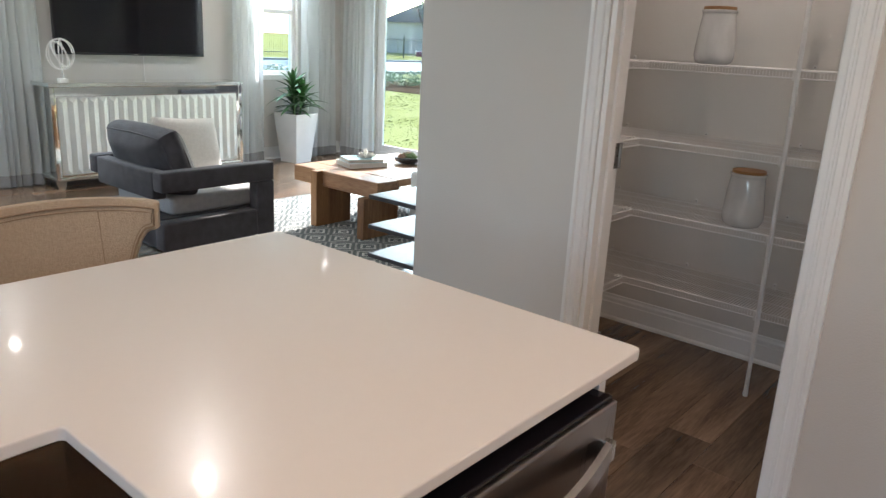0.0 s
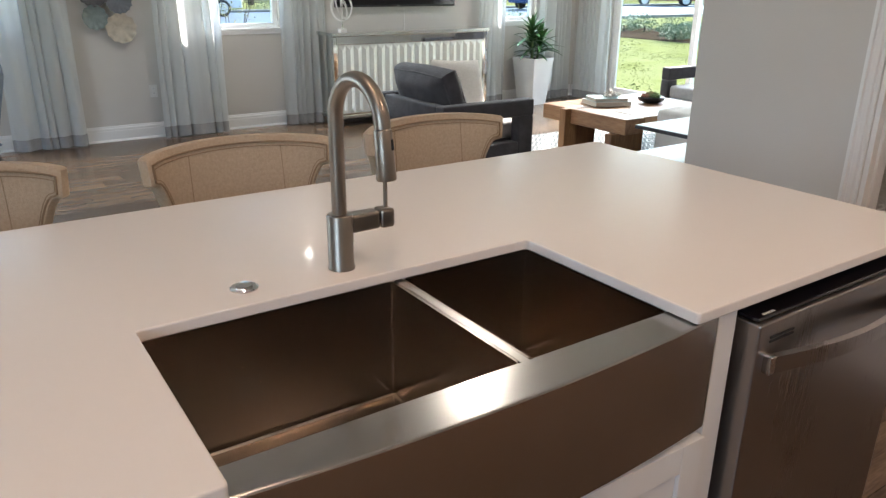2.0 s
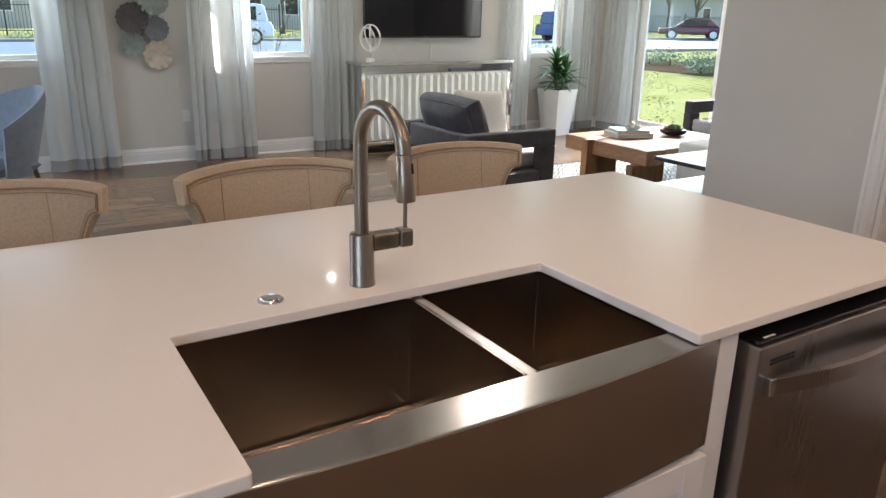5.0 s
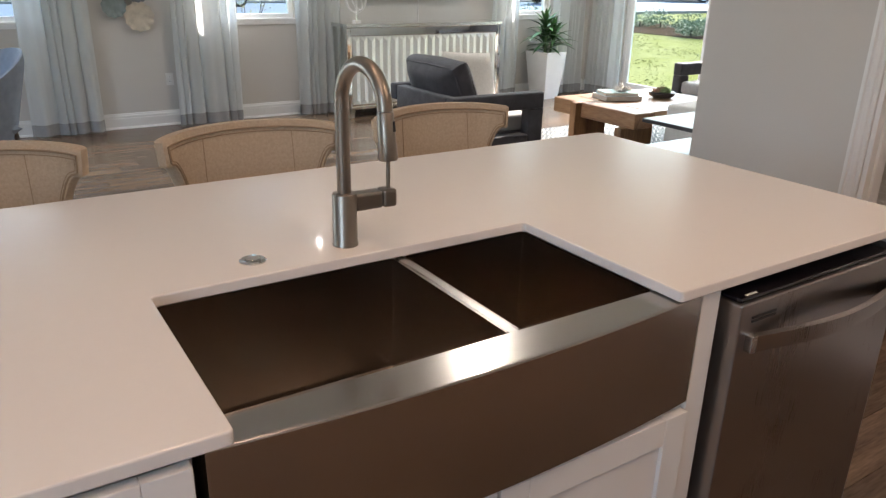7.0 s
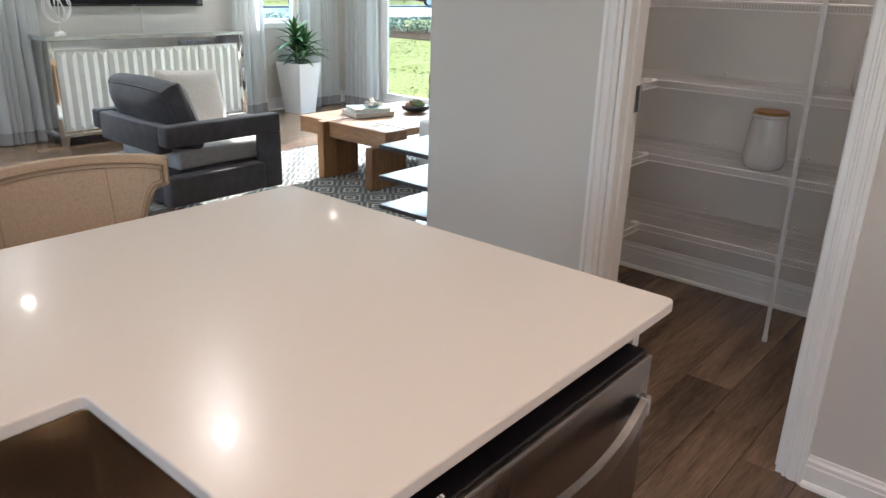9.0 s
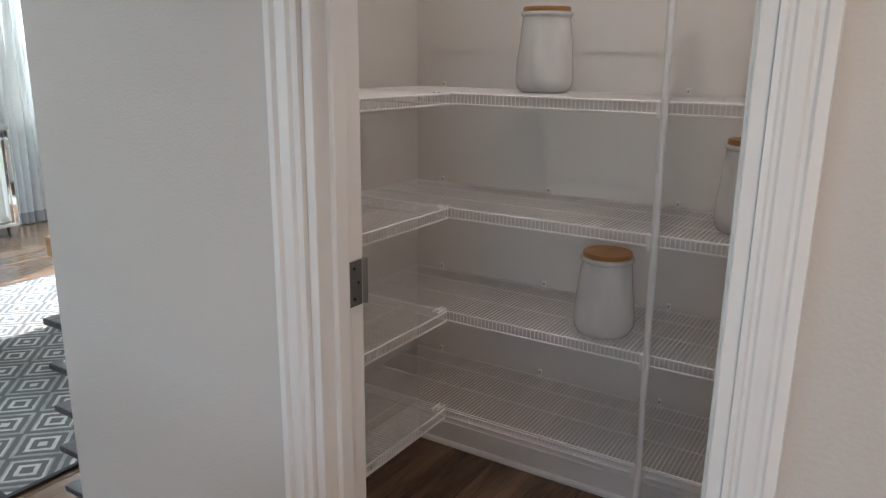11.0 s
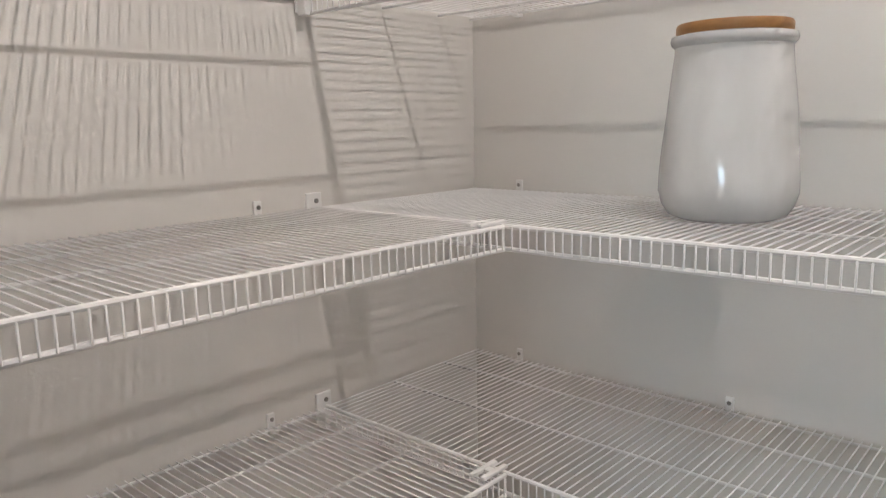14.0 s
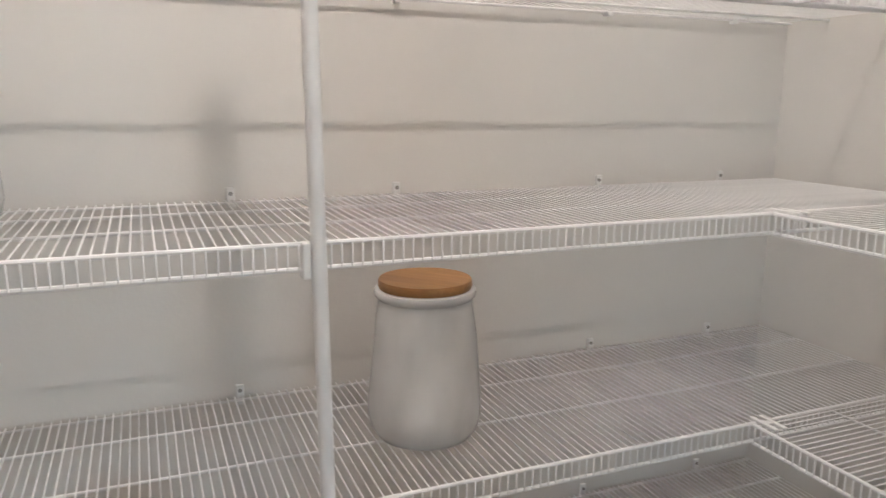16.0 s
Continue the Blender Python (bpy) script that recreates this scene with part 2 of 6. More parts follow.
M_STEEL = brushed("brushed_steel", (0.50, 0.465, 0.43), 0.21)
M_SINKIN = brushed("sink_basin_steel", (0.49, 0.42, 0.36), 0.19, (60, 60, 1))
M_DW = brushed("dishwasher_steel", (0.34, 0.305, 0.285), 0.28, (60, 60, 1))
M_NICKEL = brushed("brushed_nickel", (0.30, 0.265, 0.23), 0.36, (40, 40, 1))
M_CHROME = mat("polished_chrome", (0.75, 0.74, 0.72), None, 3, 0.08, 1.0)
M_DARKMETAL = mat("hinge_nickel", (0.34, 0.32, 0.30), None, 20, 0.35, 1.0)
M_BLACK = mat("black_plastic", (0.012, 0.012, 0.013), (0.018, 0.018, 0.019), 30, 0.4)
M_SCREEN = mat("dark_tv_screen", (0.006, 0.005, 0.008), None, 4, 0.06, spec=0.6)
M_GLASS = glass_mat()
M_SHEER = sheer_mat()
M_HEM = mat("curtain_hem", (0.36, 0.36, 0.36), None, 60, 0.9)
M_CREAM = mat("cream_upholstery", (0.56, 0.455, 0.34), (0.48, 0.38, 0.28), 120, 0.85, bump=0.7, bump_scale=260, spec=0.2)
M_PIPING = mat("cream_piping", (0.33, 0.235, 0.15), None, 30, 0.8)
M_DARKLEG = wood("dark_stained_wood", (0.03, 0.018, 0.012), (0.07, 0.045, 0.03), 0.4, 'z')
M_VELVET = mat("charcoal_velvet", (0.040, 0.0385, 0.044), (0.066, 0.064, 0.074), 14, 0.75, bump=0.3, bump_scale=300, spec=0.25)
M_VELVET.node_tree.nodes["Principled BSDF"].inputs["Sheen Weight"].default_value = 0.22
M_WOOL = mat("white_pillow_fabric", (0.78, 0.76, 0.72), (0.70, 0.68, 0.64), 60, 0.95, bump=0.8, bump_scale=200)
M_SEATLIGHT = mat("light_grey_fabric", (0.42, 0.42, 0.42), (0.36, 0.36, 0.37), 30, 0.9, bump=0.4, bump_scale=250)
M_BLUEGREY = mat("blue_grey_upholstery", (0.22, 0.26, 0.33), (0.18, 0.215, 0.28), 20, 0.85, bump=0.4, bump_scale=300)
M_TABLE_Y = wood("acacia_wood_y", (0.17, 0.075, 0.032), (0.50, 0.30, 0.16), 0.4, 'y', vary=0.12)
M_TABLE_Z = wood("acacia_wood_z", (0.13, 0.055, 0.022), (0.46, 0.25, 0.115), 0.45, 'z', vary=0.12)
M_SLATE = wood("weathered_black_wood", (0.018, 0.02, 0.023), (0.085, 0.09, 0.098), 0.3, 'x', ring=9, bump=0.6)
M_MIRROR = mat("antique_mirror", (0.80, 0.80, 0.77), (0.72, 0.72, 0.69), 6, 0.05, 1.0)
M_FACET = mat("pleated_mirror_front", (0.76, 0.78, 0.75), (0.70, 0.72, 0.69), 7, 0.32, 0.25)
M_SILVER = mat("silver_leaf_trim", (0.74, 0.77, 0.75), (0.64, 0.67, 0.65), 40, 0.22, 0.9, bump=0.05, bump_scale=200)
M_WIRE = mat("white_coated_wire", (0.78, 0.77, 0.76), None, 20, 0.35)
M_PLASTIC = mat("white_plastic", (0.78, 0.77, 0.75), None, 20, 0.4)
M_CERAMIC = mat("white_glazed_ceramic", (0.66, 0.65, 0.635), (0.56, 0.55, 0.535), 16, 0.08, bump=0.35, bump_scale=13, stretch=(1, 1, 0.4))
M_BAMBOO = wood("bamboo_lid", (0.19, 0.082, 0.022), (0.42, 0.215, 0.07), 0.45, 'y', vary=0.08)
M_PLANTER = mat("white_glossy_planter", (0.80, 0.80, 0.79), None, 4, 0.25)
M_LEAF = mat("dark_green_leaf", (0.022, 0.075, 0.022), (0.05, 0.14, 0.035), 12, 0.35, vary=0.25)
M_LEAF2 = mat("succulent_green", (0.10, 0.18, 0.07), (0.16, 0.24, 0.10), 30, 0.5, vary=0.3)
M_PINK = mat("succulent_blush", (0.42, 0.20, 0.16), (0.35, 0.28, 0.16), 30, 0.5, vary=0.2)
M_SOIL = mat("potting_soil", (0.03, 0.02, 0.014), (0.05, 0.035, 0.025), 60, 0.95, bump=1.0, bump_scale=90)
M_PAPER = mat("book_pages", (0.72, 0.70, 0.64), (0.64, 0.62, 0.57), 90, 0.9, stretch=(1, 1, 40))
M_COVER = mat("white_book_cover", (0.72, 0.74, 0.74), (0.66, 0.70, 0.71), 12, 0.4)
M_COVER2 = mat("aqua_book_cover", (0.30, 0.52, 0.56), (0.44, 0.60, 0.62), 12, 0.4)
M_CORAL = mat("white_coral", (0.78, 0.75, 0.70), None, 40, 0.8, bump=0.8, bump_scale=120)
M_RUG = rug_mat()
M_RUGEDGE = mat("rug_binding", (0.05, 0.055, 0.06), None, 60, 0.95)
M_WHITE_SOFA = mat("white_upholstery", (0.74, 0.73, 0.70), (0.68, 0.67, 0.64), 20, 0.9, bump=0.3, bump_scale=250)
PLATE_MATS = [mat("ceramic_plate_" + s, c, tuple(v * 0.72 for v in c), 18, 0.5, bump=0.4, bump_scale=60) for s, c in
              (("cream", (0.60, 0.54, 0.44)), ("sage", (0.26, 0.31, 0.29)), ("charcoal", (0.085, 0.08, 0.085)), ("slate", (0.15, 0.165, 0.19)), ("teal", (0.24, 0.29, 0.28)))]


# ---------- mesh helpers ----------
def part(name, bm, material, parent=None, label="", smooth=False):
    me = bpy.data.meshes.new(name)
    bm.to_mesh(me)
    bm.free()
    me.materials.append(material)
    if smooth:
        me.polygons.foreach_set("use_smooth", [True] * len(me.polygons))
        me.set_sharp_from_angle(angle=radians(40))
    o = new(name, me)
    if parent is not None:
        o.parent = parent
    if label:
        o["label"] = label
    return o


def thing(name, label, category, group="", kind="", m=None):
    e = new(name)
    tagged(e, label, category, group, kind)
    if m is not None:
        e.matrix_basis = m
    return e


def add_box(bm, x0, y0, z0, x1, y1, z1, bevel=0.0, seg=2, m=None):
    r = bmesh.ops.create_cube(bm, size=1)
    vs = r["verts"]
    t = Matrix.Translation(((x0 + x1) / 2, (y0 + y1) / 2, (z0 + z1) / 2)) @ Matrix.Diagonal((abs(x1 - x0), abs(y1 - y0), abs(z1 - z0), 1))
    bmesh.ops.transform(bm, matrix=(m @ t if m is not None else t), verts=vs)
    if bevel:
        es = list({e for v in vs for e in v.link_edges})
        bmesh.ops.bevel(bm, geom=es, offset=bevel, segments=seg, affect='EDGES', profile=0.5)


def box(x0, y0, z0, x1, y1, z1, bevel=0.0, seg=2):
    bm = bmesh.new()
    add_box(bm, x0, y0, z0, x1, y1, z1, bevel, seg)
    return bm


def boxes(*specs, bevel=0.0, seg=2):
    bm = bmesh.new()
    for s in specs:
        add_box(bm, *s, bevel=bevel, seg=seg)
    return bm


def add_tube(bm, pts, r, sides=6, caps=True):
    """A tube along a polyline; r may be one radius or one for each point."""
    pts = [Vector(p) for p in pts]
    rings = []
    for i, p in enumerate(pts):
        d = (pts[min(i + 1, len(pts) - 1)] - pts[max(i - 1, 0)]).normalized()
        u = d.cross(Vector((0, 0, 1)))
        if u.length < 1e-3:
            u = d.cross(Vector((0, 1, 0)))
        u.normalize()
        v = d.cross(u)
        rr = r[i] if isinstance(r, (list, tuple)) else r
        rings.append([bm.verts.new(p + rr * (math.cos(a) * u + math.sin(a) * v)) for a in [2 * math.pi * k / sides for k in range(sides)]])
    for a, b in zip(rings, rings[1:]):
        for k in range(sides):
            bm.faces.new((a[k], a[(k + 1) % sides], b[(k + 1) % sides], b[k]))
    if caps:
        bm.faces.new(rings[0][::-1])
        bm.faces.new(rings[-1])


def tube(pts, r, sides=8):
    bm = bmesh.new()
    add_tube(bm, pts, r, sides)
    bmesh.ops.recalc_face_normals(bm, faces=bm.faces)
    return bm


def lathe(profile, n=40, cx=0, cy=0):
    """Turn (radius, z) rows round a vertical axis."""
    bm = bmesh.new()
    rings = [[bm.verts.new((cx + max(r, 1e-4) * math.cos(2 * math.pi * k / n), cy + max(r, 1e-4) * math.sin(2 * math.pi * k / n), z)) for k in range(n)] for r, z in profile]
    for a, b in zip(rings, rings[1:]):
        for k in range(n):
            bm.faces.new((a[k], a[(k + 1) % n], b[(k + 1) % n], b[k]))
    bm.faces.new(rings[0][::-1])
    bm.faces.new(rings[-1])
    return bm


def extrude_profile(profile, start, end, out):
    """A moulding: (outwards, up) rows swept from start to end; out is the direction away from the wall."""
    bm = bmesh.new()
    s, e, o = Vector(start), Vector(end), Vector(out)
    a = [bm.verts.new(s + o * p + Vector((0, 0, q))) for p, q in profile]
    b = [bm.verts.new(e + o * p + Vector((0, 0, q))) for p, q in profile]
    k = len(profile)
    for i in range(k):
        bm.faces.new((a[i], a[(i + 1) % k], b[(i + 1) % k], b[i]))
    bm.faces.new(a[::-1])
    bm.faces.new(b)
    bmesh.ops.recalc_face_normals(bm, faces=bm.faces)
    return bm


def cushion(sx, sy, sz, n=14, puff=2.6, m=None):
    """A soft pad: a grid whose thickness swells from the seam to the middle."""
    bm = bmesh.new()
    tops, bots = [], []
    for i in range(n + 1):
        for j in range(n + 1):
            u, v = 2 * i / n - 1, 2 * j / n - 1
            t = max(0.0, (1 - abs(u) ** puff) * (1 - abs(v) ** puff)) ** 0.5
            pinch = 1 - 0.05 * (1 - abs(u)) * abs(v) ** 3 - 0.05 * (1 - abs(v)) * abs(u) ** 3
            w = 0.03 * noise.noise(Vector((u * 2, v * 2, sx * 10)))
            x, y = u * sx / 2 * pinch, v * sy / 2 * pinch
            tops.append(bm.verts.new((x, y, sz / 2 * (t + w * t))))
            bots.append(bm.verts.new((x, y, -sz / 2 * (t + w * t) - 0.0004)))
    w = n + 1
    for i in range(n):
        for j in range(n):
            a = i * w + j
            bm.faces.new((tops[a], tops[a + w], tops[a + w + 1], tops[a + 1]))
            bm.faces.new((bots[a], bots[a + 1], bots[a + w + 1], bots[a + w]))
    bmesh.ops.remove_doubles(bm, verts=bm.verts, dist=0.0006)
    bmesh.ops.recalc_face_normals(bm, faces=bm.faces)
    if m is not None:
        bmesh.ops.transform(bm, matrix=m, verts=bm.verts)
    return bm


# ---------- structure ----------
TVY, RX = 7.10, 6.60            # inner faces of the window wall and the sliding-door wall
PX, PXI, PBX = 2.45, 2.57, 3.815   # pantry front wall, its inner face, pantry back wall
PYL, PYO, PYR = 1.824, 1.955, -0.355  # pantry left wall, its living side, pantry right wall
DOOR_Y0, DOOR_Y1, DOOR_H = 0.413, 1.130, 2.05
LX, BY = -2.6, -2.6             # kitchen side walls behind the camera


def wall_with_openings(name, axis, at, thick, lo, hi, top, holes, material):
    """A wall along x or y, its inner face at `at`, pierced by holes (a, b, z0, z1)."""
    bm = bmesh.new()
    cuts = sorted({lo, hi, *[h[0] for h in holes], *[h[1] for h in holes]})
    for a, b in zip(cuts, cuts[1:]):
        hole = next((h for h in holes if h[0] <= a and b <= h[1]), None)
        spans = [(-0.02, top)] if hole is None else [(-0.02, hole[2]), (hole[3], top)]
        for z0, z1 in spans:
            if z1 - z0 < 0.015:
                continue
            if axis == 'x':
                add_box(bm, a, at, z0, b, at + thick, z1)
            else:
                add_box(bm, at, a, z0, at + thick, b, z1)
    bmesh.ops.remove_doubles(bm, verts=bm.verts, dist=0.0005)
    return tagged(part(name, bm, material), kind="structure")


WIN_Z0, WIN_Z1 = 0.975, 2.35
WINDOWS = [(-0.72, 0.13), (1.70, 2.53), (5.27, 5.93)]
SL_Y0, SL_Y1, SL_H = 3.95, 6.46, 2.40
wall_n = wall_with_openings("wall_north", 'x', TVY, 0.16, LX - 0.12, RX + 0.16, CEIL, [(a, b, WIN_Z0, WIN_Z1) for a, b in WINDOWS], M_WALL)
tagged(wall_n, "greige painted wall with three windows", "wall")
wall_e = wall_with_openings("wall_east", 'y', RX, 0.16, PYO - 0.14, TVY, CEIL, [(SL_Y0, SL_Y1, 0.05, SL_H)], M_WALL)
tagged(wall_e, "greige painted wall with a tall sliding glass door", "wall")
WW = (3.35, 5.25, 0.45, 2.05)     # unseen openings added in the west wall to hold the fill lamps
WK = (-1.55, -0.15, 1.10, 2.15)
tagged(wall_with_openings("wall_west", 'y', LX - 0.12, 0.12, BY, TVY, CEIL, [WW, WK], M_WALL), "greige painted wall with two added window openings", "wall")
tagged(part("wall_south", box(LX - 0.12, BY - 0.12, -0.02, RX, BY, CEIL), M_WALL), "plain greige painted wall", "wall", kind="structure")
# pantry block
fw = wall_with_openings("wall_pantry_front", 'y', PX, PXI - PX, BY, PYO, CEIL, [(DOOR_Y0, DOOR_Y1, -0.02, DOOR_H)], M_WALL)
tagged(fw, "light greige painted wall round the pantry doorway", "wall")
tagged(part("wall_southeast", box(RX, BY - 0.12, -0.02, RX + 0.16, PYO - 0.142, CEIL), M_WALL), "plain greige painted wall", "wall", kind="structure")
tagged(part("wall_pantry_side", box(PXI, PYL, -0.02, RX, PYO, CEIL), M_PWALL), "off-white textured pantry side wall", "wall", kind="structure")
tagged(part("wall_pantry_back", box(PBX, PYR - 0.12, -0.02, PBX + 0.12, PYL, CEIL), M_PWALL), "off-white orange-peel textured pantry wall", "wall", kind="structure")
tagged(part("wall_pantry_end", box(PXI, PYR - 0.12, -0.02, PBX, PYR, CEIL), M_PWALL), "off-white textured pantry end wall", "wall", kind="structure")
lining = boxes((PXI, PYR, 0.0, PXI + 0.004, DOOR_Y0 - 0.06, CEIL), (PXI, DOOR_Y1 + 0.06, 0.0, PXI + 0.004, PYL, CEIL))
tagged(part("wall_pantry_lining", lining, M_PWALL), "off-white painted inner face of pantry wall", "wall", kind="structure")
# ceilings
tagged(part("ceiling", boxes((LX, BY, CEIL, PX, TVY, CEIL + 0.1), (PX, PYO, CEIL, RX, TVY, CEIL + 0.1)), M_CEIL), "smooth white painted ceiling", "ceiling", kind="structure")
tagged(part("ceiling_southeast", boxes((PBX + 0.12, BY, CEIL, RX, PYL, CEIL + 0.1), (PXI, BY, CEIL, PBX + 0.12, PYR - 0.12, CEIL + 0.1)), M_CEIL), "smooth white painted ceiling", "ceiling", kind="structure")
tagged(part("ceiling_pantry", box(PXI, PYR, CEIL, PBX, PYL, CEIL + 0.1), M_CEIL), "white pantry ceiling", "ceiling", kind="structure")

# baseboards
BASE = [(0, 0), (0.016, 0), (0.016, 0.095), (0.013, 0.1), (0.013, 0.118), (0.007, 0.128), (0.005, 0.14), (0, 0.142)]


def baseboard(start, end, out, scale=1.0):
    o = part("baseboard", extrude_profile([(p, q * scale) for p, q in BASE], start, end, out), M_TRIM)
    tagged(o, "white moulded wooden baseboard along the wall", "baseboard", kind="structure")
    s, e, d = Vector(start), Vector(end), Vector(out)
    part("shoe_mould", extrude_profile([(0.016, 0), (0.03, 0), (0.028, 0.01), (0.022, 0.017), (0.016, 0.019)], s, e, d), M_TRIM, o)


baseboard((LX, TVY, 0), (RX - 0.02, TVY, 0), (0, -1, 0))
baseboard((RX, SL_Y1 + 0.06, 0), (RX, TVY - 0.02, 0), (-1, 0, 0))
baseboard((RX, PYO + 0.02, 0), (RX, SL_Y0 - 0.06, 0), (-1, 0, 0))
baseboard((PX, DOOR_Y1 + 0.065, 0), (PX, PYO + 0.016, 0), (-1, 0, 0), 0.75)
baseboard((PX, BY, 0), (PX, DOOR_Y0 - 0.065, 0), (-1, 0, 0), 0.75)
baseboard((PX, PYO, 0), (RX - 0.02, PYO, 0), (0, 1, 0), 0.75)
baseboard((PBX, PYR + 0.02, 0), (PBX, PYL - 0.02, 0), (-1, 0, 0))
baseboard((PXI, PYL, 0), (PBX, PYL, 0), (0, -1, 0))
baseboard((PXI, PYR, 0), (PBX, PYR, 0), (0, 1, 0))

# pantry door frame: jamb, stops, fluted casings, hinges
door = tagged(part("door_1", boxes((PX - 0.003, DOOR_Y1 - 0.018, 0.0, PXI + 0.003, DOOR_Y1 + 0.002, DOOR_H - 0.018),
                                   (PX - 0.003, DOOR_Y0 - 0.002, 0.0, PXI + 0.003, DOOR_Y0 + 0.018, DOOR_H - 0.018),
                                   (PX - 0.003, DOOR_Y0 - 0.002, DOOR_H - 0.018, PXI + 0.003, DOOR_Y1 + 0.002, DOOR_H + 0.002), bevel=0.002), M_TRIM),
              "white painted open doorway frame with no door hung", "door frame", kind="structure")
part("door_stop", boxes((PX + 0.035, DOOR_Y1 - 0.030, 0.0, PX + 0.07, DOOR_Y1 - 0.018, DOOR_H - 0.03),
                        (PX + 0.035, DOOR_Y0 + 0.018, 0.0, PX + 0.07, DOOR_Y0 + 0.030, DOOR_H - 0.03),
                        (PX + 0.035, DOOR_Y0 + 0.018, DOOR_H - 0.03, PX + 0.07, DOOR_Y1 - 0.018, DOOR_H - 0.018), bevel=0.002), M_TRIM, door)


def casing(y0, sgn, x, out):
    """One upright of the stepped casing: y0 its inner edge, running to sgn*0.083."""
    prof = [(0.0, 0.012), (0.010, 0.014), (0.014, 0.010), (0.020, 0.010), (0.026, 0.017), (0.048, 0.019), (0.053, 0.014), (0.060, 0.014), (0.066, 0.022), (0.083, 0.022), (0.083, 0.0), (0.0, 0.0)]
    prof = [(p * 0.77, q) for p, q in prof]
    bm = bmesh.new()
    lo = [bm.verts.new((x + out * q, y0 + sgn * p, 0)) for p, q in prof]
    hi = [bm.verts.new((x + out * q, y0 + sgn * p, DOOR_H + 0.08)) for p, q in prof]
    k = len(prof)
    for i in range(k):
        bm.faces.new((lo[i], lo[(i + 1) % k], hi[(i + 1) % k], hi[i]))
    bm.faces.new(lo)
    bm.faces.new(hi)
    bmesh.ops.recalc_face_normals(bm, faces=bm.faces)
    return bm


for x, out in ((PX, -1), (PXI, 1)):
    part("casing", casing(DOOR_Y1 + 0.004, 1, x, out), M_TRIM, door)
    part("casing", casing(DOOR_Y0 - 0.004, -1, x, out), M_TRIM, door)
    part("head_casing", box(min(x, x + out * 0.02), DOOR_Y0 - 0.005, DOOR_H + 0.004, max(x, x + out * 0.02), DOOR_Y1 + 0.005, DOOR_H + 0.08, 0.004), M_TRIM, door)
for z in (0.385, 1.10, 1.80):
    hb = boxes((PX + 0.078, DOOR_Y1 - 0.0215, z - 0.045, PXI - 0.004, DOOR_Y1 - 0.0182, z + 0.045), bevel=0.001)
    add_tube(hb, [(PXI + 0.006, DOOR_Y1 - 0.021, z - 0.045), (PXI + 0.006, DOOR_Y1 - 0.021, z + 0.045)], 0.0055, 10)
    hinge = part("hinge", hb, M_DARKMETAL, door, "brushed nickel hinge leaf")
    sb = bmesh.new()
    for q in (-0.03, 0.0, 0.03):
        add_tube(sb, [(PX + 0.092 + 0.012 * (q == 0), DOOR_Y1 - 0.0216, z + q), (PX + 0.092 + 0.012 * (q == 0), DOOR_Y1 - 0.0228, z + q)], 0.0032, 8)
    part("screw", sb, M_BLACK, hinge)


# windows
def window(i, a, b):
    w = thing("window_%d" % i, "white vinyl single-hung window with a painted sill", "window", kind="structure")
    y0, y1 = TVY + 0.05, TVY + 0.12
    fr = part("window_frame", boxes((a, y0, WIN_Z0, a + 0.045, y1, WIN_Z1), (b - 0.045, y0, WIN_Z0, b, y1, WIN_Z1), (a + 0.045, y0, WIN_Z0, b - 0.045, y1, WIN_Z0 + 0.045),
                                    (a + 0.045, y0, WIN_Z1 - 0.045, b - 0.045, y1, WIN_Z1), bevel=0.003), M_TRIM, w)
    part("meeting_rail", box(a + 0.045, y0 - 0.004, 1.66, b - 0.045, y1 - 0.01, 1.71, 0.003), M_TRIM, fr)
    for z0, z1 in ((WIN_Z0 + 0.045, 1.66), (1.71, WIN_Z1 - 0.045)):
        g = part("pane", box(a + 0.045, y0 + 0.03, z0, b - 0.045, y0 + 0.035, z1), M_GLASS, w, "clear window glass")
        g.visible_shadow = False
    part("window_sill", boxes((a - 0.03, TVY - 0.022, WIN_Z0 - 0.02, b + 0.03, TVY + 0.05, WIN_Z0 + 0.004), (a - 0.02, TVY - 0.012, WIN_Z0 - 0.055, b + 0.02, TVY - 0.0, WIN_Z0 - 0.02), bevel=0.003), M_TRIM, w)


for i, (a, b) in enumerate(WINDOWS):
    window(i + 1, a, b)

# frames and glass for the added west openings, which no view shows
for k, (wa, wb, wc, we) in enumerate((WW, WK)):
    wd = thing("window_%d" % (4 + k), "unseen white-framed window added in the west wall for fill light", "window", kind="structure")
    part("window_frame", boxes((LX - 0.11, wa, wc, LX - 0.06, wa + 0.045, we), (LX - 0.11, wb - 0.045, wc, LX - 0.06, wb, we), (LX - 0.11, wa + 0.045, wc, LX - 0.06, wb - 0.045, wc + 0.045),
                               (LX - 0.11, wa + 0.045, we - 0.045, LX - 0.06, wb - 0.045, we), bevel=0.003), M_TRIM, wd)
    pane = part("pane", box(LX - 0.09, wa + 0.045, wc + 0.045, LX - 0.085, wb - 0.045, we - 0.045), M_GLASS, wd, "clear window glass")
    pane.visible_shadow = False

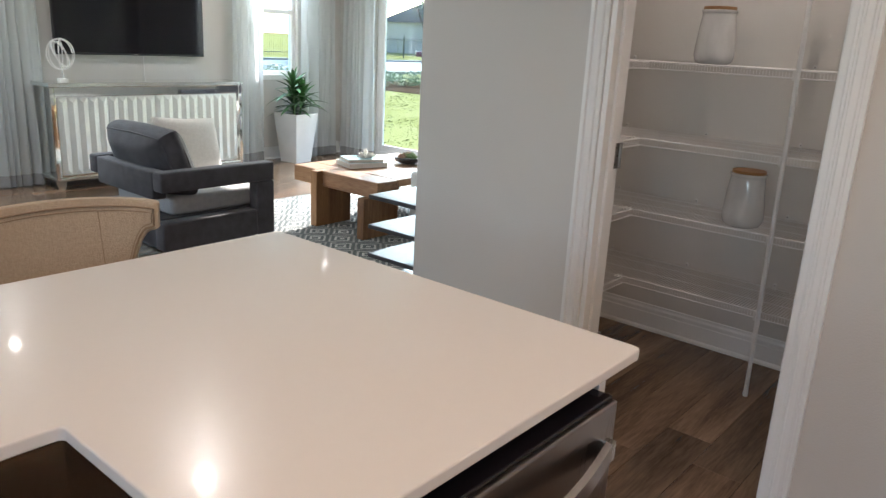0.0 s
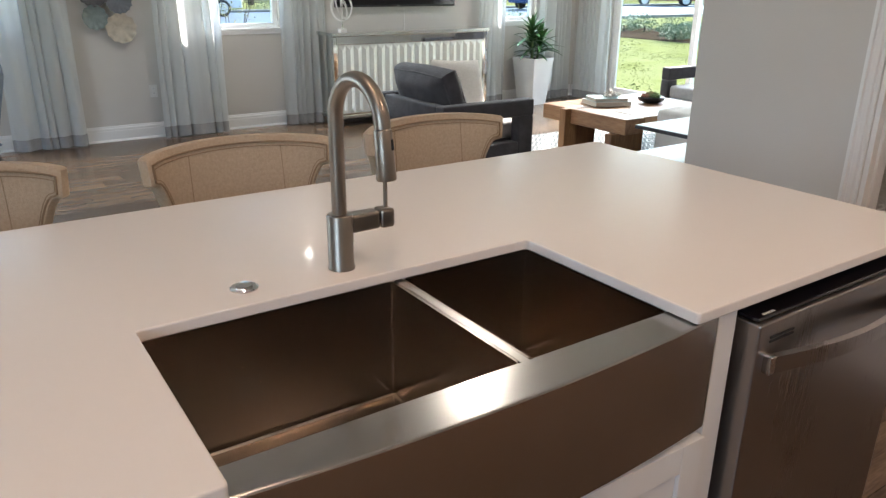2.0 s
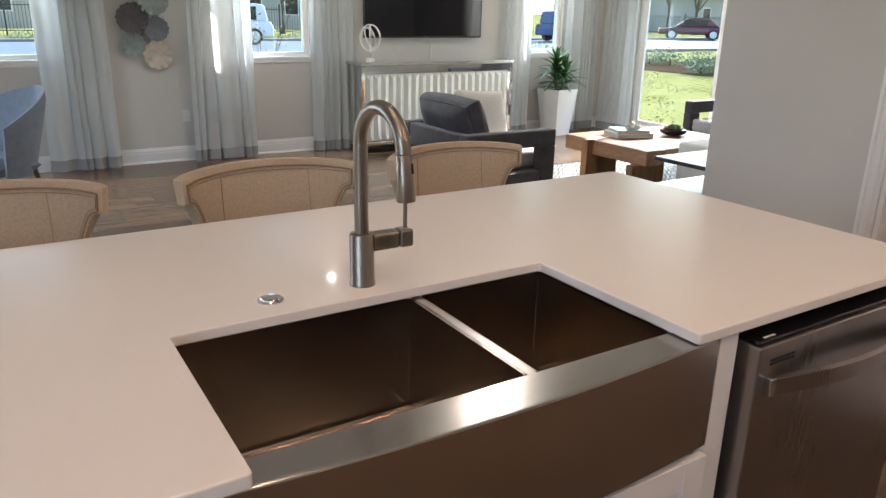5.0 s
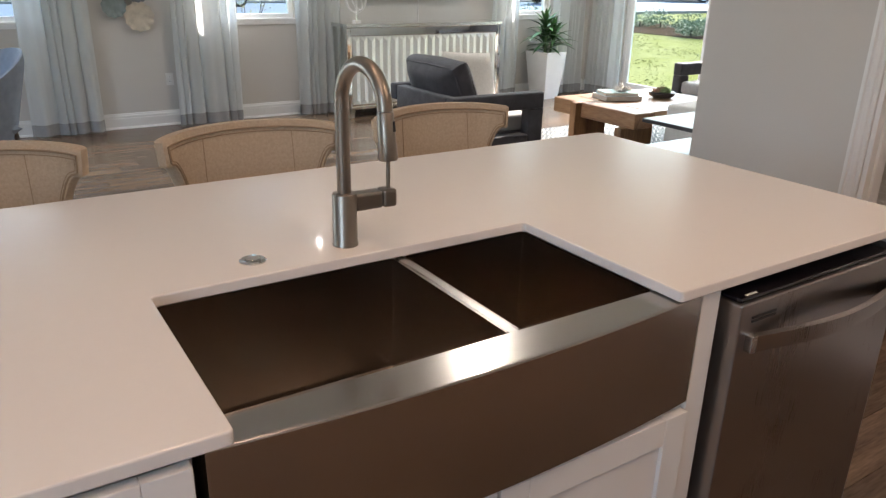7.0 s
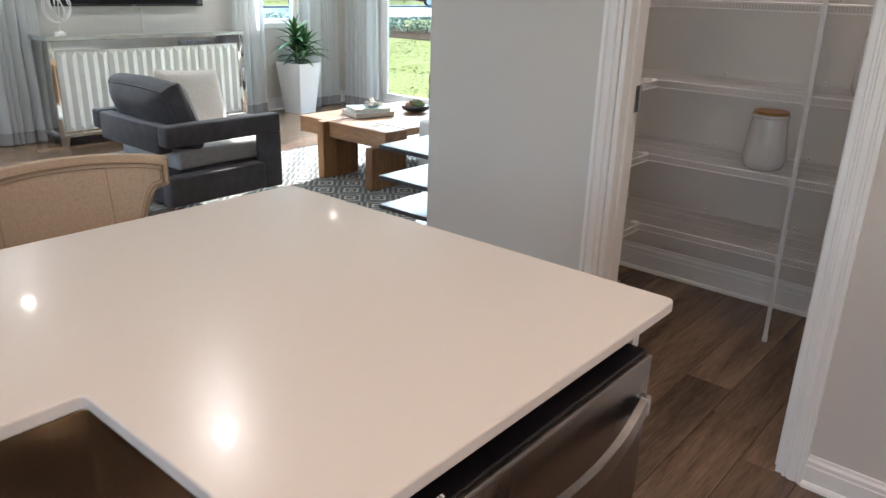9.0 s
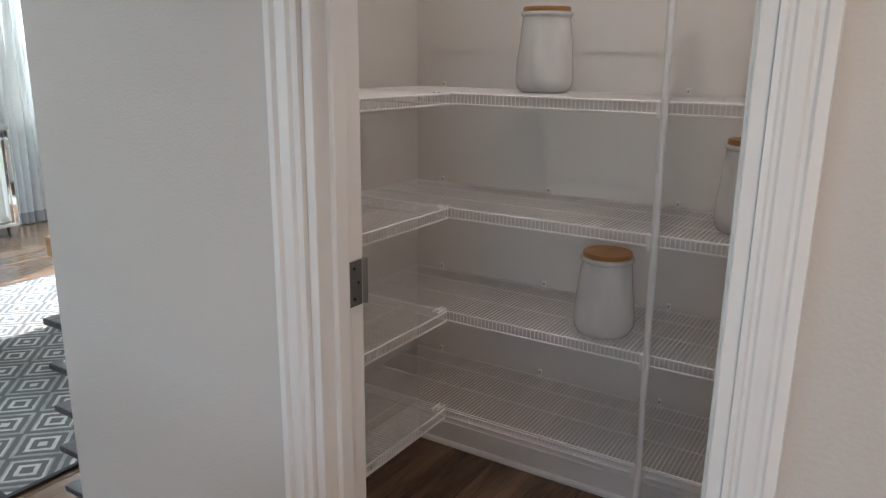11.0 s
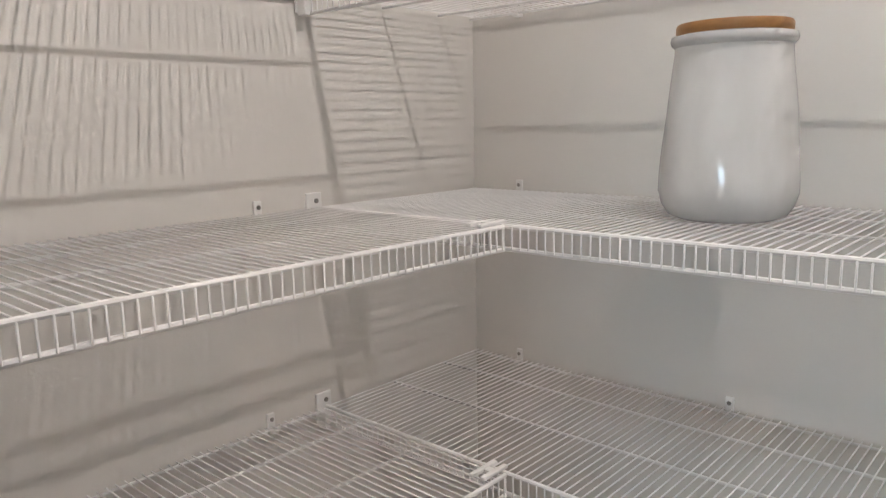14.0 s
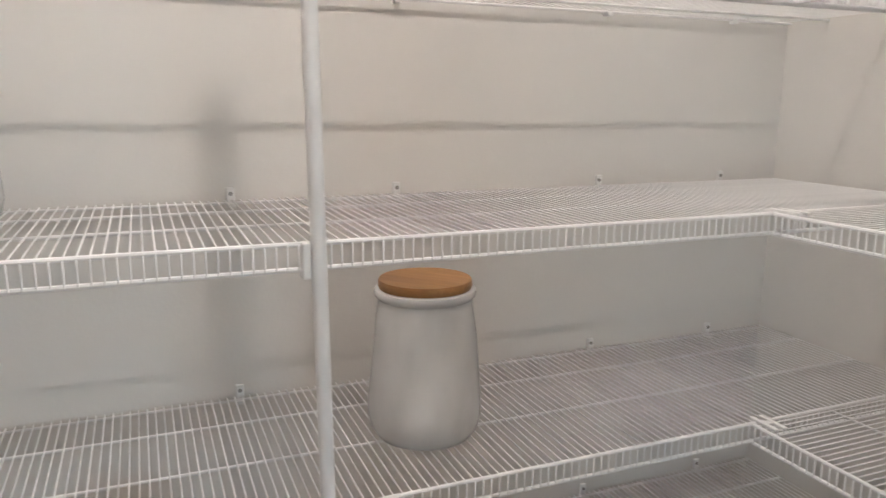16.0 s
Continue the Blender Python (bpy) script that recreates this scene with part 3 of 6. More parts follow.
sl = thing("door_2", "tall white-framed sliding glass door to the lawn", "sliding door", kind="structure")
x0, x1 = RX + 0.03, RX + 0.11
MUL = 5.24
part("outer_frame", boxes((x0, SL_Y0, 0.05, x1, SL_Y0 + 0.05, SL_H), (x0, SL_Y1 - 0.05, 0.05, x1, SL_Y1, SL_H), (x0, SL_Y0 + 0.05, 0.05, x1, SL_Y1 - 0.05, 0.10),
                          (x0, SL_Y0 + 0.05, SL_H - 0.05, x1, SL_Y1 - 0.05, SL_H), bevel=0.003), M_TRIM, sl)
for k, (a, b) in enumerate(((MUL - 0.03, SL_Y1 - 0.05), (SL_Y0 + 0.05, MUL + 0.03))):
    xa = x0 + 0.005 + 0.036 * k
    xb = xa + 0.032
    pn = part("door_panel", boxes((xa, a, 0.10, xb, a + 0.06, SL_H - 0.05), (xa, b - 0.06, 0.10, xb, b, SL_H - 0.05), (xa, a + 0.06, 0.10, xb, b - 0.06, 0.18),
                                  (xa, a + 0.06, SL_H - 0.12, xb, b - 0.06, SL_H - 0.05), bevel=0.003), M_TRIM, sl)
    g = part("pane", box(xa + 0.013, a + 0.06, 0.18, xa + 0.019, b - 0.06, SL_H - 0.12), M_GLASS, pn, "clear glass")
    g.visible_shadow = False


# ---------- island ----------
IX0, IX1, IY0, IY1, CT = -1.25, 1.45, 0.452, 1.572, 0.914
SX0, SX1, SY1 = -0.239, 0.570, 0.902
TH = 0.022


def countertop():
    """Slab with a notch for the apron sink, its corners rounded."""
    def arc(cx, cy, r, a0, a1, n=5):
        return [(cx + r * math.cos(radians(a0 + (a1 - a0) * i / n)), cy + r * math.sin(radians(a0 + (a1 - a0) * i / n))) for i in range(n + 1)]
    r = 0.018
    pts = arc(IX0 + r, IY0 + r, r, 180, 270) + arc(SX0 - 0.008, IY0 + 0.008, 0.008, 270, 360)
    pts += arc(SX0 + 0.01, SY1 - 0.01, 0.01, 180, 90) + arc(SX1 - 0.01, SY1 - 0.01, 0.01, 90, 0)
    pts += arc(SX1 + 0.008, IY0 + 0.008, 0.008, 180, 270) + arc(IX1 - r, IY0 + r, r, 270, 360) + arc(IX1 - r, IY1 - r, r, 0, 90) + arc(IX0 + r, IY1 - r, r, 90, 180)
    bm = bmesh.new()
    f = bm.faces.new([bm.verts.new((x, y, CT)) for x, y in pts])
    g = bmesh.ops.extrude_face_region(bm, geom=[f])
    bmesh.ops.translate(bm, verts=[v for v in g["geom"] if isinstance(v, bmesh.types.BMVert)], vec=(0, 0, -TH))
    bmesh.ops.recalc_face_normals(bm, faces=bm.faces)
    es = [e for e in bm.edges if abs(e.verts[0].co.z - e.verts[1].co.z) < 1e-6]
    bmesh.ops.bevel(bm, geom=es, offset=0.003, segments=2, affect='EDGES', profile=0.5)
    return bm


tagged(part("countertop", countertop(), M_QUARTZ), "polished white quartz island countertop with a sink notch", "countertop")

CF = 0.475   # front plane of the cabinet boxes


def shaker_door(bm_parent, x0, x1, z0, z1, y, handle=True):
    d = part("door", box(x0 + 0.058, y - 0.011, z0 + 0.058, x1 - 0.058, y - 0.001, z1 - 0.058), M_CAB, bm_parent, "recessed-panel shaker door")
    for xa in (x0, x1 - 0.06):
        part("stile", box(xa, y - 0.02, z0, xa + 0.06, y, z1, 0.0015), M_CAB, d)
    for za in (z0, z1 - 0.06):
        part("rail", box(x0 + 0.0605, y - 0.0198, za, x1 - 0.0605, y, za + 0.06, 0.0015), M_CAB, d)
    return d


def base_cabinet(x0, x1, top, doors, label):
    c = thing("base_cabinet", label, "cabinet", "island cabinets")
    part("body", boxes((x0, CF, 0.1, x0 + 0.018, 1.10, top), (x1 - 0.018, CF, 0.1, x1, 1.10, top), (x0 + 0.018, CF, 0.1, x1 - 0.018, 1.10, 0.118), (x0 + 0.018, 1.085, 0.118, x1 - 0.018, 1.10, top)), M_CAB, c)
    part("toe_kick", box(x0, CF + 0.07, 0.0, x1, CF + 0.085, 0.1), M_CAB, c)
    w = (x1 - x0) / doors
    for k in range(doors):
        shaker_door(c, x0 + w * k + 0.004, x0 + w * (k + 1) - 0.004, 0.105, top - 0.012, CF - 0.002)
    return c


base_cabinet(-0.285, 0.645, 0.655, 2, "white shaker sink base cabinet under the apron")
base_cabinet(-1.22, -0.288, 0.89, 2, "white shaker base cabinet in the island")
part_fill = thing("cabinet_filler", "white painted end panels and back of the island", "panel")
part("filler_strip", box(0.648, CF - 0.01, 0.0, 0.700, 1.10, 0.89), M_CAB, part_fill)
part("end_panel", box(1.324, CF - 0.005, 0.0, 1.347, 1.10, 0.89), M_CAB, part_fill)
part("back_panel", boxes((-1.22, 1.10, 0.0, 1.347, 1.12, 0.89)), M_CAB, part_fill)

# apron sink
sink = thing("apron_sink", "brushed stainless double-bowl farmhouse sink with bowed apron", "sink")
RZ = CT - TH - 0.002
AX0, AX1 = -0.275, 0.640


def apron():
    bm = bmesh.new()
    n = 72
    top_in, top_out, bot = [], [], []
    for i in range(n + 1):
        u = i / n
        x = AX0 + (AX1 - AX0) * u
        y = 0.461 - 0.024 * (1 - (2 * u - 1) ** 2)
        top_in.append(bm.verts.new((x, 0.521, RZ)))
        top_out.append([bm.verts.new((x, y + 0.0035, RZ)), bm.verts.new((x, y + 0.001, RZ - 0.001)), bm.verts.new((x, y, RZ - 0.0035))])
        bot.append([bm.verts.new((x, y, 0.662)), bm.verts.new((x, y + 0.006, 0.656)), bm.verts.new((x, 0.521, 0.656))])
    for i in range(n):
        cols = [[top_in[k], *top_out[k], *bot[k]] for k in (i, i + 1)]
        for a in range(len(cols[0])):
            b = (a + 1) % len(cols[0])
            bm.faces.new((cols[0][a], cols[0][b], cols[1][b], cols[1][a]))
    bm.faces.new([top_in[0], *top_out[0], *bot[0]])
    bm.faces.new([top_in[n], *top_out[n], *bot[n]])
    bmesh.ops.recalc_face_normals(bm, faces=bm.faces)
    return bm


part("apron", apron(), M_STEEL, sink)


def bowl(x0, x1, y0, y1, zt, zb):
    """An open basin with a small radius at the floor, and thickness."""
    bm = bmesh.new()
    t = 0.004
    def ring(x0, y0, x1, y1, z, r):
        pts = []
        for cx, cy, a in ((x1 - r, y1 - r, 0), (x0 + r, y1 - r, 90), (x0 + r, y0 + r, 180), (x1 - r, y0 + r, 270)):
            for k in range(5):
                g = radians(a + 22.5 * k)
                pts.append(bm.verts.new((cx + r * math.cos(g), cy + r * math.sin(g), z)))
        return pts
    rows = [ring(x0 - t, y0 - t, x1 + t, y1 + t, zb - t, 0.016), ring(x0 - t, y0 - t, x1 + t, y1 + t, zt, 0.016), ring(x0, y0, x1, y1, zt, 0.005), ring(x0, y0, x1, y1, zb + 0.012, 0.005),
            ring(x0 + 0.002, y0 + 0.002, x1 - 0.002, y1 - 0.002, zb + 0.003, 0.005), ring(x0 + 0.007, y0 + 0.007, x1 - 0.007, y1 - 0.007, zb, 0.005)]
    for a, b in zip(rows, rows[1:]):
        k = len(a)
        for i in range(k):
            bm.faces.new((a[i], a[(i + 1) % k], b[(i + 1) % k], b[i]))
    bm.faces.new(rows[-1])
    bm.faces.new(rows[0][::-1])
    bmesh.ops.recalc_face_normals(bm, faces=bm.faces)
    return bm


for x0, x1 in ((-0.245, 0.237), (0.264, 0.576)):
    bw = part("bowl", bowl(x0, x1, 0.526, 0.912, RZ - 0.003, 0.638), M_SINKIN, sink)
    part("drain", lathe([(0.045, 0.6382), (0.045, 0.640), (0.036, 0.641), (0.030, 0.6392), (0.0, 0.6392)], 28, (x0 + x1) / 2, 0.74), M_CHROME, bw, smooth=True)
part("divider", box(0.2410, 0.522, RZ - 0.03, 0.2600, 0.915, RZ - 0.001, 0.003), M_STEEL, sink)

# faucet
fx, fy = 0.159, 0.972
fc = thing("kitchen_faucet", "brushed nickel pull-down gooseneck faucet on the counter", "faucet")
part("base", lathe([(0.0265, CT), (0.0265, CT + 0.004), (0.025, CT + 0.006), (0.025, CT + 0.106), (0.0235, CT + 0.109), (0.014, CT + 0.110)], 36, fx, fy), M_NICKEL, fc, smooth=True)
top_z, rad = CT + 0.292, 0.076
fdx, fdy = 0.08, -0.997
pts = [(fx, fy, CT + 0.108), (fx, fy, CT + 0.2), (fx, fy, top_z)]
for k in range(1, 21):
    a = math.pi * k / 20 * 0.99
    pts.append((fx + fdx * rad * (1 - math.cos(a)), fy + fdy * rad * (1 - math.cos(a)), top_z + rad * math.sin(a)))
part("neck", tube(pts, 0.0142, 20), M_NICKEL, fc, smooth=True)
dirn = (Vector(pts[-1]) - Vector(pts[-2])).normalized()
e1 = Vector(pts[-1])
sp = part("spray_head", tube([e1 + dirn * 0.001, e1 + dirn * 0.003, e1 + dirn * 0.05, e1 + dirn * 0.083, e1 + dirn * 0.086], [0.0142, 0.0152, 0.0160, 0.0178, 0.0165], 24), M_NICKEL, fc, smooth=True)
side = Vector((0.62, -0.78, 0)).normalized()
part("spray_button", tube([e1 + dirn * 0.016 + side * 0.0125, e1 + dirn * 0.034 + side * 0.0135], 0.0048, 12), M_BLACK, sp, "black rubber button")
hz = CT + 0.088
hub = part("handle_hub", box(fx + 0.018, fy - 0.017, hz - 0.018, fx + 0.080, fy + 0.017, hz + 0.018, 0.006, 3), M_NICKEL, fc)
part("cap", box(fx + 0.0815, fy - 0.018, hz - 0.019, fx + 0.112, fy + 0.018, hz + 0.019, 0.006, 3), M_NICKEL, hub)
part("lever", tube([(fx + 0.100, fy, hz + 0.016), (fx + 0.100, fy, hz + 0.082)], 0.0044, 12), M_NICKEL, hub, smooth=True)

ab = thing("air_switch_button", "small round chrome air-switch button on the counter", "button")
part("ring", lathe([(0.026, CT), (0.026, CT + 0.002), (0.022, CT + 0.005), (0.019, CT + 0.004), (0.0, CT + 0.004)], 36, -0.035, 0.976), M_CHROME, ab, smooth=True)
part("button", lathe([(0.015, CT + 0.004), (0.015, CT + 0.007), (0.010, CT + 0.0095), (0.0, CT + 0.0085)], 28, -0.035, 0.976), M_CHROME, ab, smooth=True)

# dishwasher
dw = thing("dishwasher", "stainless steel dishwasher with curved bar handle", "dishwasher")
D0, D1 = 0.722, 1.318
part("tub", box(D0 + 0.004, CF + 0.03, 0.10, D1 - 0.004, 1.05, 0.868), M_BLACK, dw)
part("front_door", box(D0, 0.428, 0.105, D1, CF + 0.028, 0.860, 0.004), M_DW, dw)
part("control_strip", box(D0 + 0.006, 0.437, 0.8605, D1 - 0.006, CF + 0.02, 0.869, 0.002), M_SCREEN, dw, "glossy black control strip")
part("toe_panel", box(D0 + 0.01, CF + 0.03, 0.0, D1 - 0.01, CF + 0.045, 0.10), M_BLACK, dw)
pts = []
for k in range(41):
    u = k / 40
    pts.append((D0 + 0.03 + (D1 - D0 - 0.06) * u, 0.418 - 0.038 * math.sin(math.pi * u), 0.778))
hbm = bmesh.new()
prev = None
for p in pts:
    ring = [hbm.verts.new((p[0], p[1] + dy, p[2] + dz)) for dy, dz in ((-0.006, -0.017), (0.006, -0.019), (0.006, 0.019), (-0.006, 0.017))]
    if prev:
        for k in range(4):
            hbm.faces.new((prev[k], prev[(k + 1) % 4], ring[(k + 1) % 4], ring[k]))
    else:
        hbm.faces.new(ring)
    prev = ring
hbm.faces.new(prev[::-1])
bmesh.ops.recalc_face_normals(hbm, faces=hbm.faces)
hd = part("handle", hbm, M_DW, dw, "curved brushed steel handle")
for x in (D0 + 0.024, D1 - 0.040):
    part("mount", box(x, 0.410, 0.759, x + 0.016, 0.429, 0.797, 0.002), M_STEEL, hd)
part("vent", boxes((D0 + 0.035, 0.4255, 0.818, D0 + 0.11, 0.429, 0.822), (D0 + 0.035, 0.4255, 0.826, D0 + 0.11, 0.429, 0.830)), M_BLACK, dw, "thin dark vent slots")
part("lettering", boxes(*[(D0 + 0.03 + 0.006 * k, 0.443, 0.8692, D0 + 0.034 + 0.006 * k, 0.449, 0.8698) for k in range(6)]), M_PLASTIC, dw, "tiny pale lettering on the strip")


# ---------- counter stools ----------
def stool():
    s = thing("counter_stool", "cream upholstered counter stool with a winged curved back", "stool", "stools along the island")
    HW, DEP = 0.263, 0.110          # half width at the wings, sagitta of the curved back
    z_low, z_top = 0.60, 0.998

    def plan(u, off):
        """Point on the back's arc, off metres behind its front face."""
        x, y = HW * math.sin(u * 1.15) / math.sin(1.15), -DEP * (1 - math.cos(u * 1.15)) / (1 - math.cos(1.15))
        nx, ny = math.sin(u * 0.75), math.cos(u * 0.75)
        return x + nx * off, y + ny * off

    def rake(z):
        return 0.08 * (z_top - z)

    def zmin(u):
        a = abs(u)
        if a < 0.62:
            return z_low
        q = (a - 0.62) / 0.38
        return z_low + (0.905 - z_low) * (1 - (1 - min(q * 1.15, 1)) ** 2.4) if q < 0.87 else 0.905 + (q - 0.87) * 0.05

    def ztop(u):
        return z_top - 0.014 * u * u - 0.004 * (abs(u) > 0.97)
    nu, nv = 48, 10
    th = 0.048
    bm = bmesh.new()
    grids = []
    for off_base, sgn in ((0.0, -1), (th, 1)):
        g = []
        for i in range(nu + 1):
            u = 2 * i / nu - 1
            col = []
            for j in range(nv + 1):
                v = j / nv
                edge = min(1.0, min(v, 1 - v, (1 - abs(u)) * 1.6) / 0.12)
                off = off_base + sgn * 0.011 * (edge ** 0.5 - 1)
                x, y = plan(u, off)
                z = zmin(u) + (ztop(u) - zmin(u)) * v
                col.append(bm.verts.new((x * (1 - 0.25 * (z_top - z)), y - rake(z), z)))
            g.append(col)
        grids.append(g)
    f, b = grids
    for i in range(nu):
        for j in range(nv):
            bm.faces.new((f[i][j], f[i + 1][j], f[i + 1][j + 1], f[i][j + 1]))
            bm.faces.new((b[i][j], b[i][j + 1], b[i + 1][j + 1], b[i + 1][j]))
        bm.faces.new((f[i][0], b[i][0], b[i + 1][0], f[i + 1][0]))
        bm.faces.new((f[i][nv], f[i + 1][nv], b[i + 1][nv], b[i][nv]))
    for j in range(nv):
        bm.faces.new((f[0][j], f[0][j + 1], b[0][j + 1], b[0][j]))
        bm.faces.new((f[nu][j], b[nu][j], b[nu][j + 1], f[nu][j + 1]))
    bmesh.ops.recalc_face_normals(bm, faces=bm.faces)
    back = part("backrest", bm, M_CREAM, s, smooth=True)
    # welt round the front panel, set in from the border
    for inset, r in ((0.018, 0.0028), (0.030, 0.0012)):
        line = []
        for i in range(nu + 1):
            u = (2 * i / nu - 1) * (1 - inset * 2.2)
            x, y = plan(u, -0.0005)
            z = ztop(u) - inset
            line.append((x * (1 - 0.25 * (z_top - z)), y - rake(z), z))
        low = []
        for i in range(nu + 1):
            u = (1 - 2 * i / nu) * (1 - inset * 2.2)
            z = max(zmin(min(1, abs(u) + inset * 1.6)) + inset * 0.6, z_low + inset)
            z = min(z, ztop(u) - inset)
            x, y = plan(u, -0.0005)
            low.append((x * (1 - 0.25 * (z_top - z)), y - rake(z), z))
        part("piping", tube(line + low + [line[0]], r, 6), M_PIPING, back, smooth=True)
    for sx in (-1, 1):
        seam = []
        for j in range(9):
            v = j / 8
            u = sx * (0.50 - 0.06 * v)
            x, y = plan(u, -0.0008)
            z = z_low + (ztop(u) - 0.03 - z_low) * v
            seam.append((x * (1 - 0.25 * (z_top - z)), y - rake(z), z))
        part("seam", tube(seam, 0.0011, 5), M_PIPING, back)
    bm = cushion(0.46, 0.46, 0.15, 14, 5)
    bmesh.ops.translate(bm, verts=bm.verts, vec=(0, -0.20, 0.615))
    part("seat", bm, M_CREAM, s, smooth=True)
    part("seat_frame", box(-0.215, -0.41, 0.53, 0.215, 0.01, 0.575, 0.008), M_CREAM, s)
    for sx in (-1, 1):
        for sy in (-0.385, -0.015):
            lx = sx * 0.19
            part("leg", tube([(lx, sy, 0.54), (lx * 1.06, sy + (0.03 if sy > -0.2 else -0.02), 0.0)], [0.021, 0.014], 10), M_DARKLEG, s)
    for y in (-0.40, -0.015):
        part("stretcher", box(-0.19, y, 0.19, 0.19, y + 0.02, 0.215, 0.004), M_DARKLEG, s)
    return s


st = stool()
st.matrix_basis = pose(0.262, 1.892, 0)
copy_thing(st, pose(0.945, 1.905, 0, 0, 0, 2))
copy_thing(st, pose(-0.478, 1.915, 0, 0, 0, -2))


# ---------- pantry shelving ----------
SHX, SHY, SHR = 3.397, 1.427, 0.085   # front rods of the back, left and right runs
PITCH = 0.0129
LEVELS = [0.394, 0.732, 1.068, 1.413, 1.752]


WIRE_MESHES = {}


def wire_mesh(depth, lip):
    """One bent wire: local x out from the wall, z up."""
    key = (round(depth, 4), lip)
    if key not in WIRE_MESHES:
        bm = bmesh.new()
        add_tube(bm, [(0.006, 0, 0.0012), (depth - 0.003, 0, 0.0012), (depth + 0.0034, 0, -0.0015), (depth + 0.0036, 0, -lip)], 0.0012, 5, caps=False)
        bmesh.ops.recalc_face_normals(bm, faces=bm.faces)
        me = bpy.data.meshes.new("wire")
        bm.to_mesh(me)
        bm.free()
        me.materials.append(M_WIRE)
        me.polygons.foreach_set("use_smooth", [True] * len(me.polygons))
        WIRE_MESHES[key] = me
    return WIRE_MESHES[key]


def shelf_run(parent, a, b, depth, place, lip=0.030):
    """One run of coated-wire shelf from a to b along its length; place(s, d, z) puts a point s along and d out from the wall."""
    R = 0.0032
    for name, d, z, q in (("front_rod", depth, 0.0, R), ("lower_rod", depth, -lip, R), ("back_rod", 0.012, -0.003, 0.0026), ("cross_rod", depth * 0.255, -0.0042, 0.0027), ("cross_rod", depth * 0.60, -0.0042, 0.0027)):
        part(name, tube([place(a, d, z), place(b, d, z)], q, 8), M_WIRE, parent, smooth=True)
    n = int((b - a) / PITCH)
    me = wire_mesh(depth, lip)
    for k in range(n + 1):
        s = a + (b - a) * (k + 0.5) / (n + 1)
        p0, p1 = Vector(place(s, 0, 0)), Vector(place(s, 1, 0))
        w = new("wire", me)
        w.parent = parent
        w.matrix_basis = Matrix.Translation(p0) @ Matrix.Rotation(math.atan2((p1 - p0).y, (p1 - p0).x), 4, 'Z')


def wall_clip(parent, p, along, out, small=True):
    """White screw clip on the wall over the back rod."""
    p, al, o = Vector(p), Vector(along), Vector(out)
    bm = bmesh.new()
    rot = Matrix((al, o, Vector((0, 0, 1)))).transposed().to_4x4()
    m = Matrix.Translation(p) @ rot
    add_box(bm, -0.007, 0.0, -0.010, 0.007, 0.006, 0.022, bevel=0.002, m=m)
    add_box(bm, -0.006, 0.004, -0.010, 0.006, 0.017, -0.003, bevel=0.0015, m=m)
    c = part("clip", bm, M_PLASTIC, parent)
    sc = bmesh.new()
    add_tube(sc, [m @ Vector((0, 0.006, 0.012)), m @ Vector((0, 0.0075, 0.012))], 0.0036, 10)
    part("screw", sc, M_DARKMETAL, c, "dark screw head")


def end_bracket(parent, p, along, out):
    p, al, o = Vector(p), Vector(along), Vector(out)
    rot = Matrix((al, o, Vector((0, 0, 1)))).transposed().to_4x4()
    m = Matrix.Translation(p) @ rot
    bm = bmesh.new()
    add_box(bm, -0.016, 0.0, -0.030, 0.016, 0.005, 0.026, bevel=0.002, m=m)
    add_box(bm, 0.004, 0.004, -0.034, 0.014, 0.024, -0.004, bevel=0.002, m=m)
    c = part("bracket", bm, M_PLASTIC, parent, "white plastic end bracket")
    sc = bmesh.new()
    add_tube(sc, [m @ Vector((-0.004, 0.005, 0.012)), m @ Vector((-0.004, 0.0065, 0.012))], 0.0042, 10)
    part("screw", sc, M_DARKMETAL, c, "dark screw head")


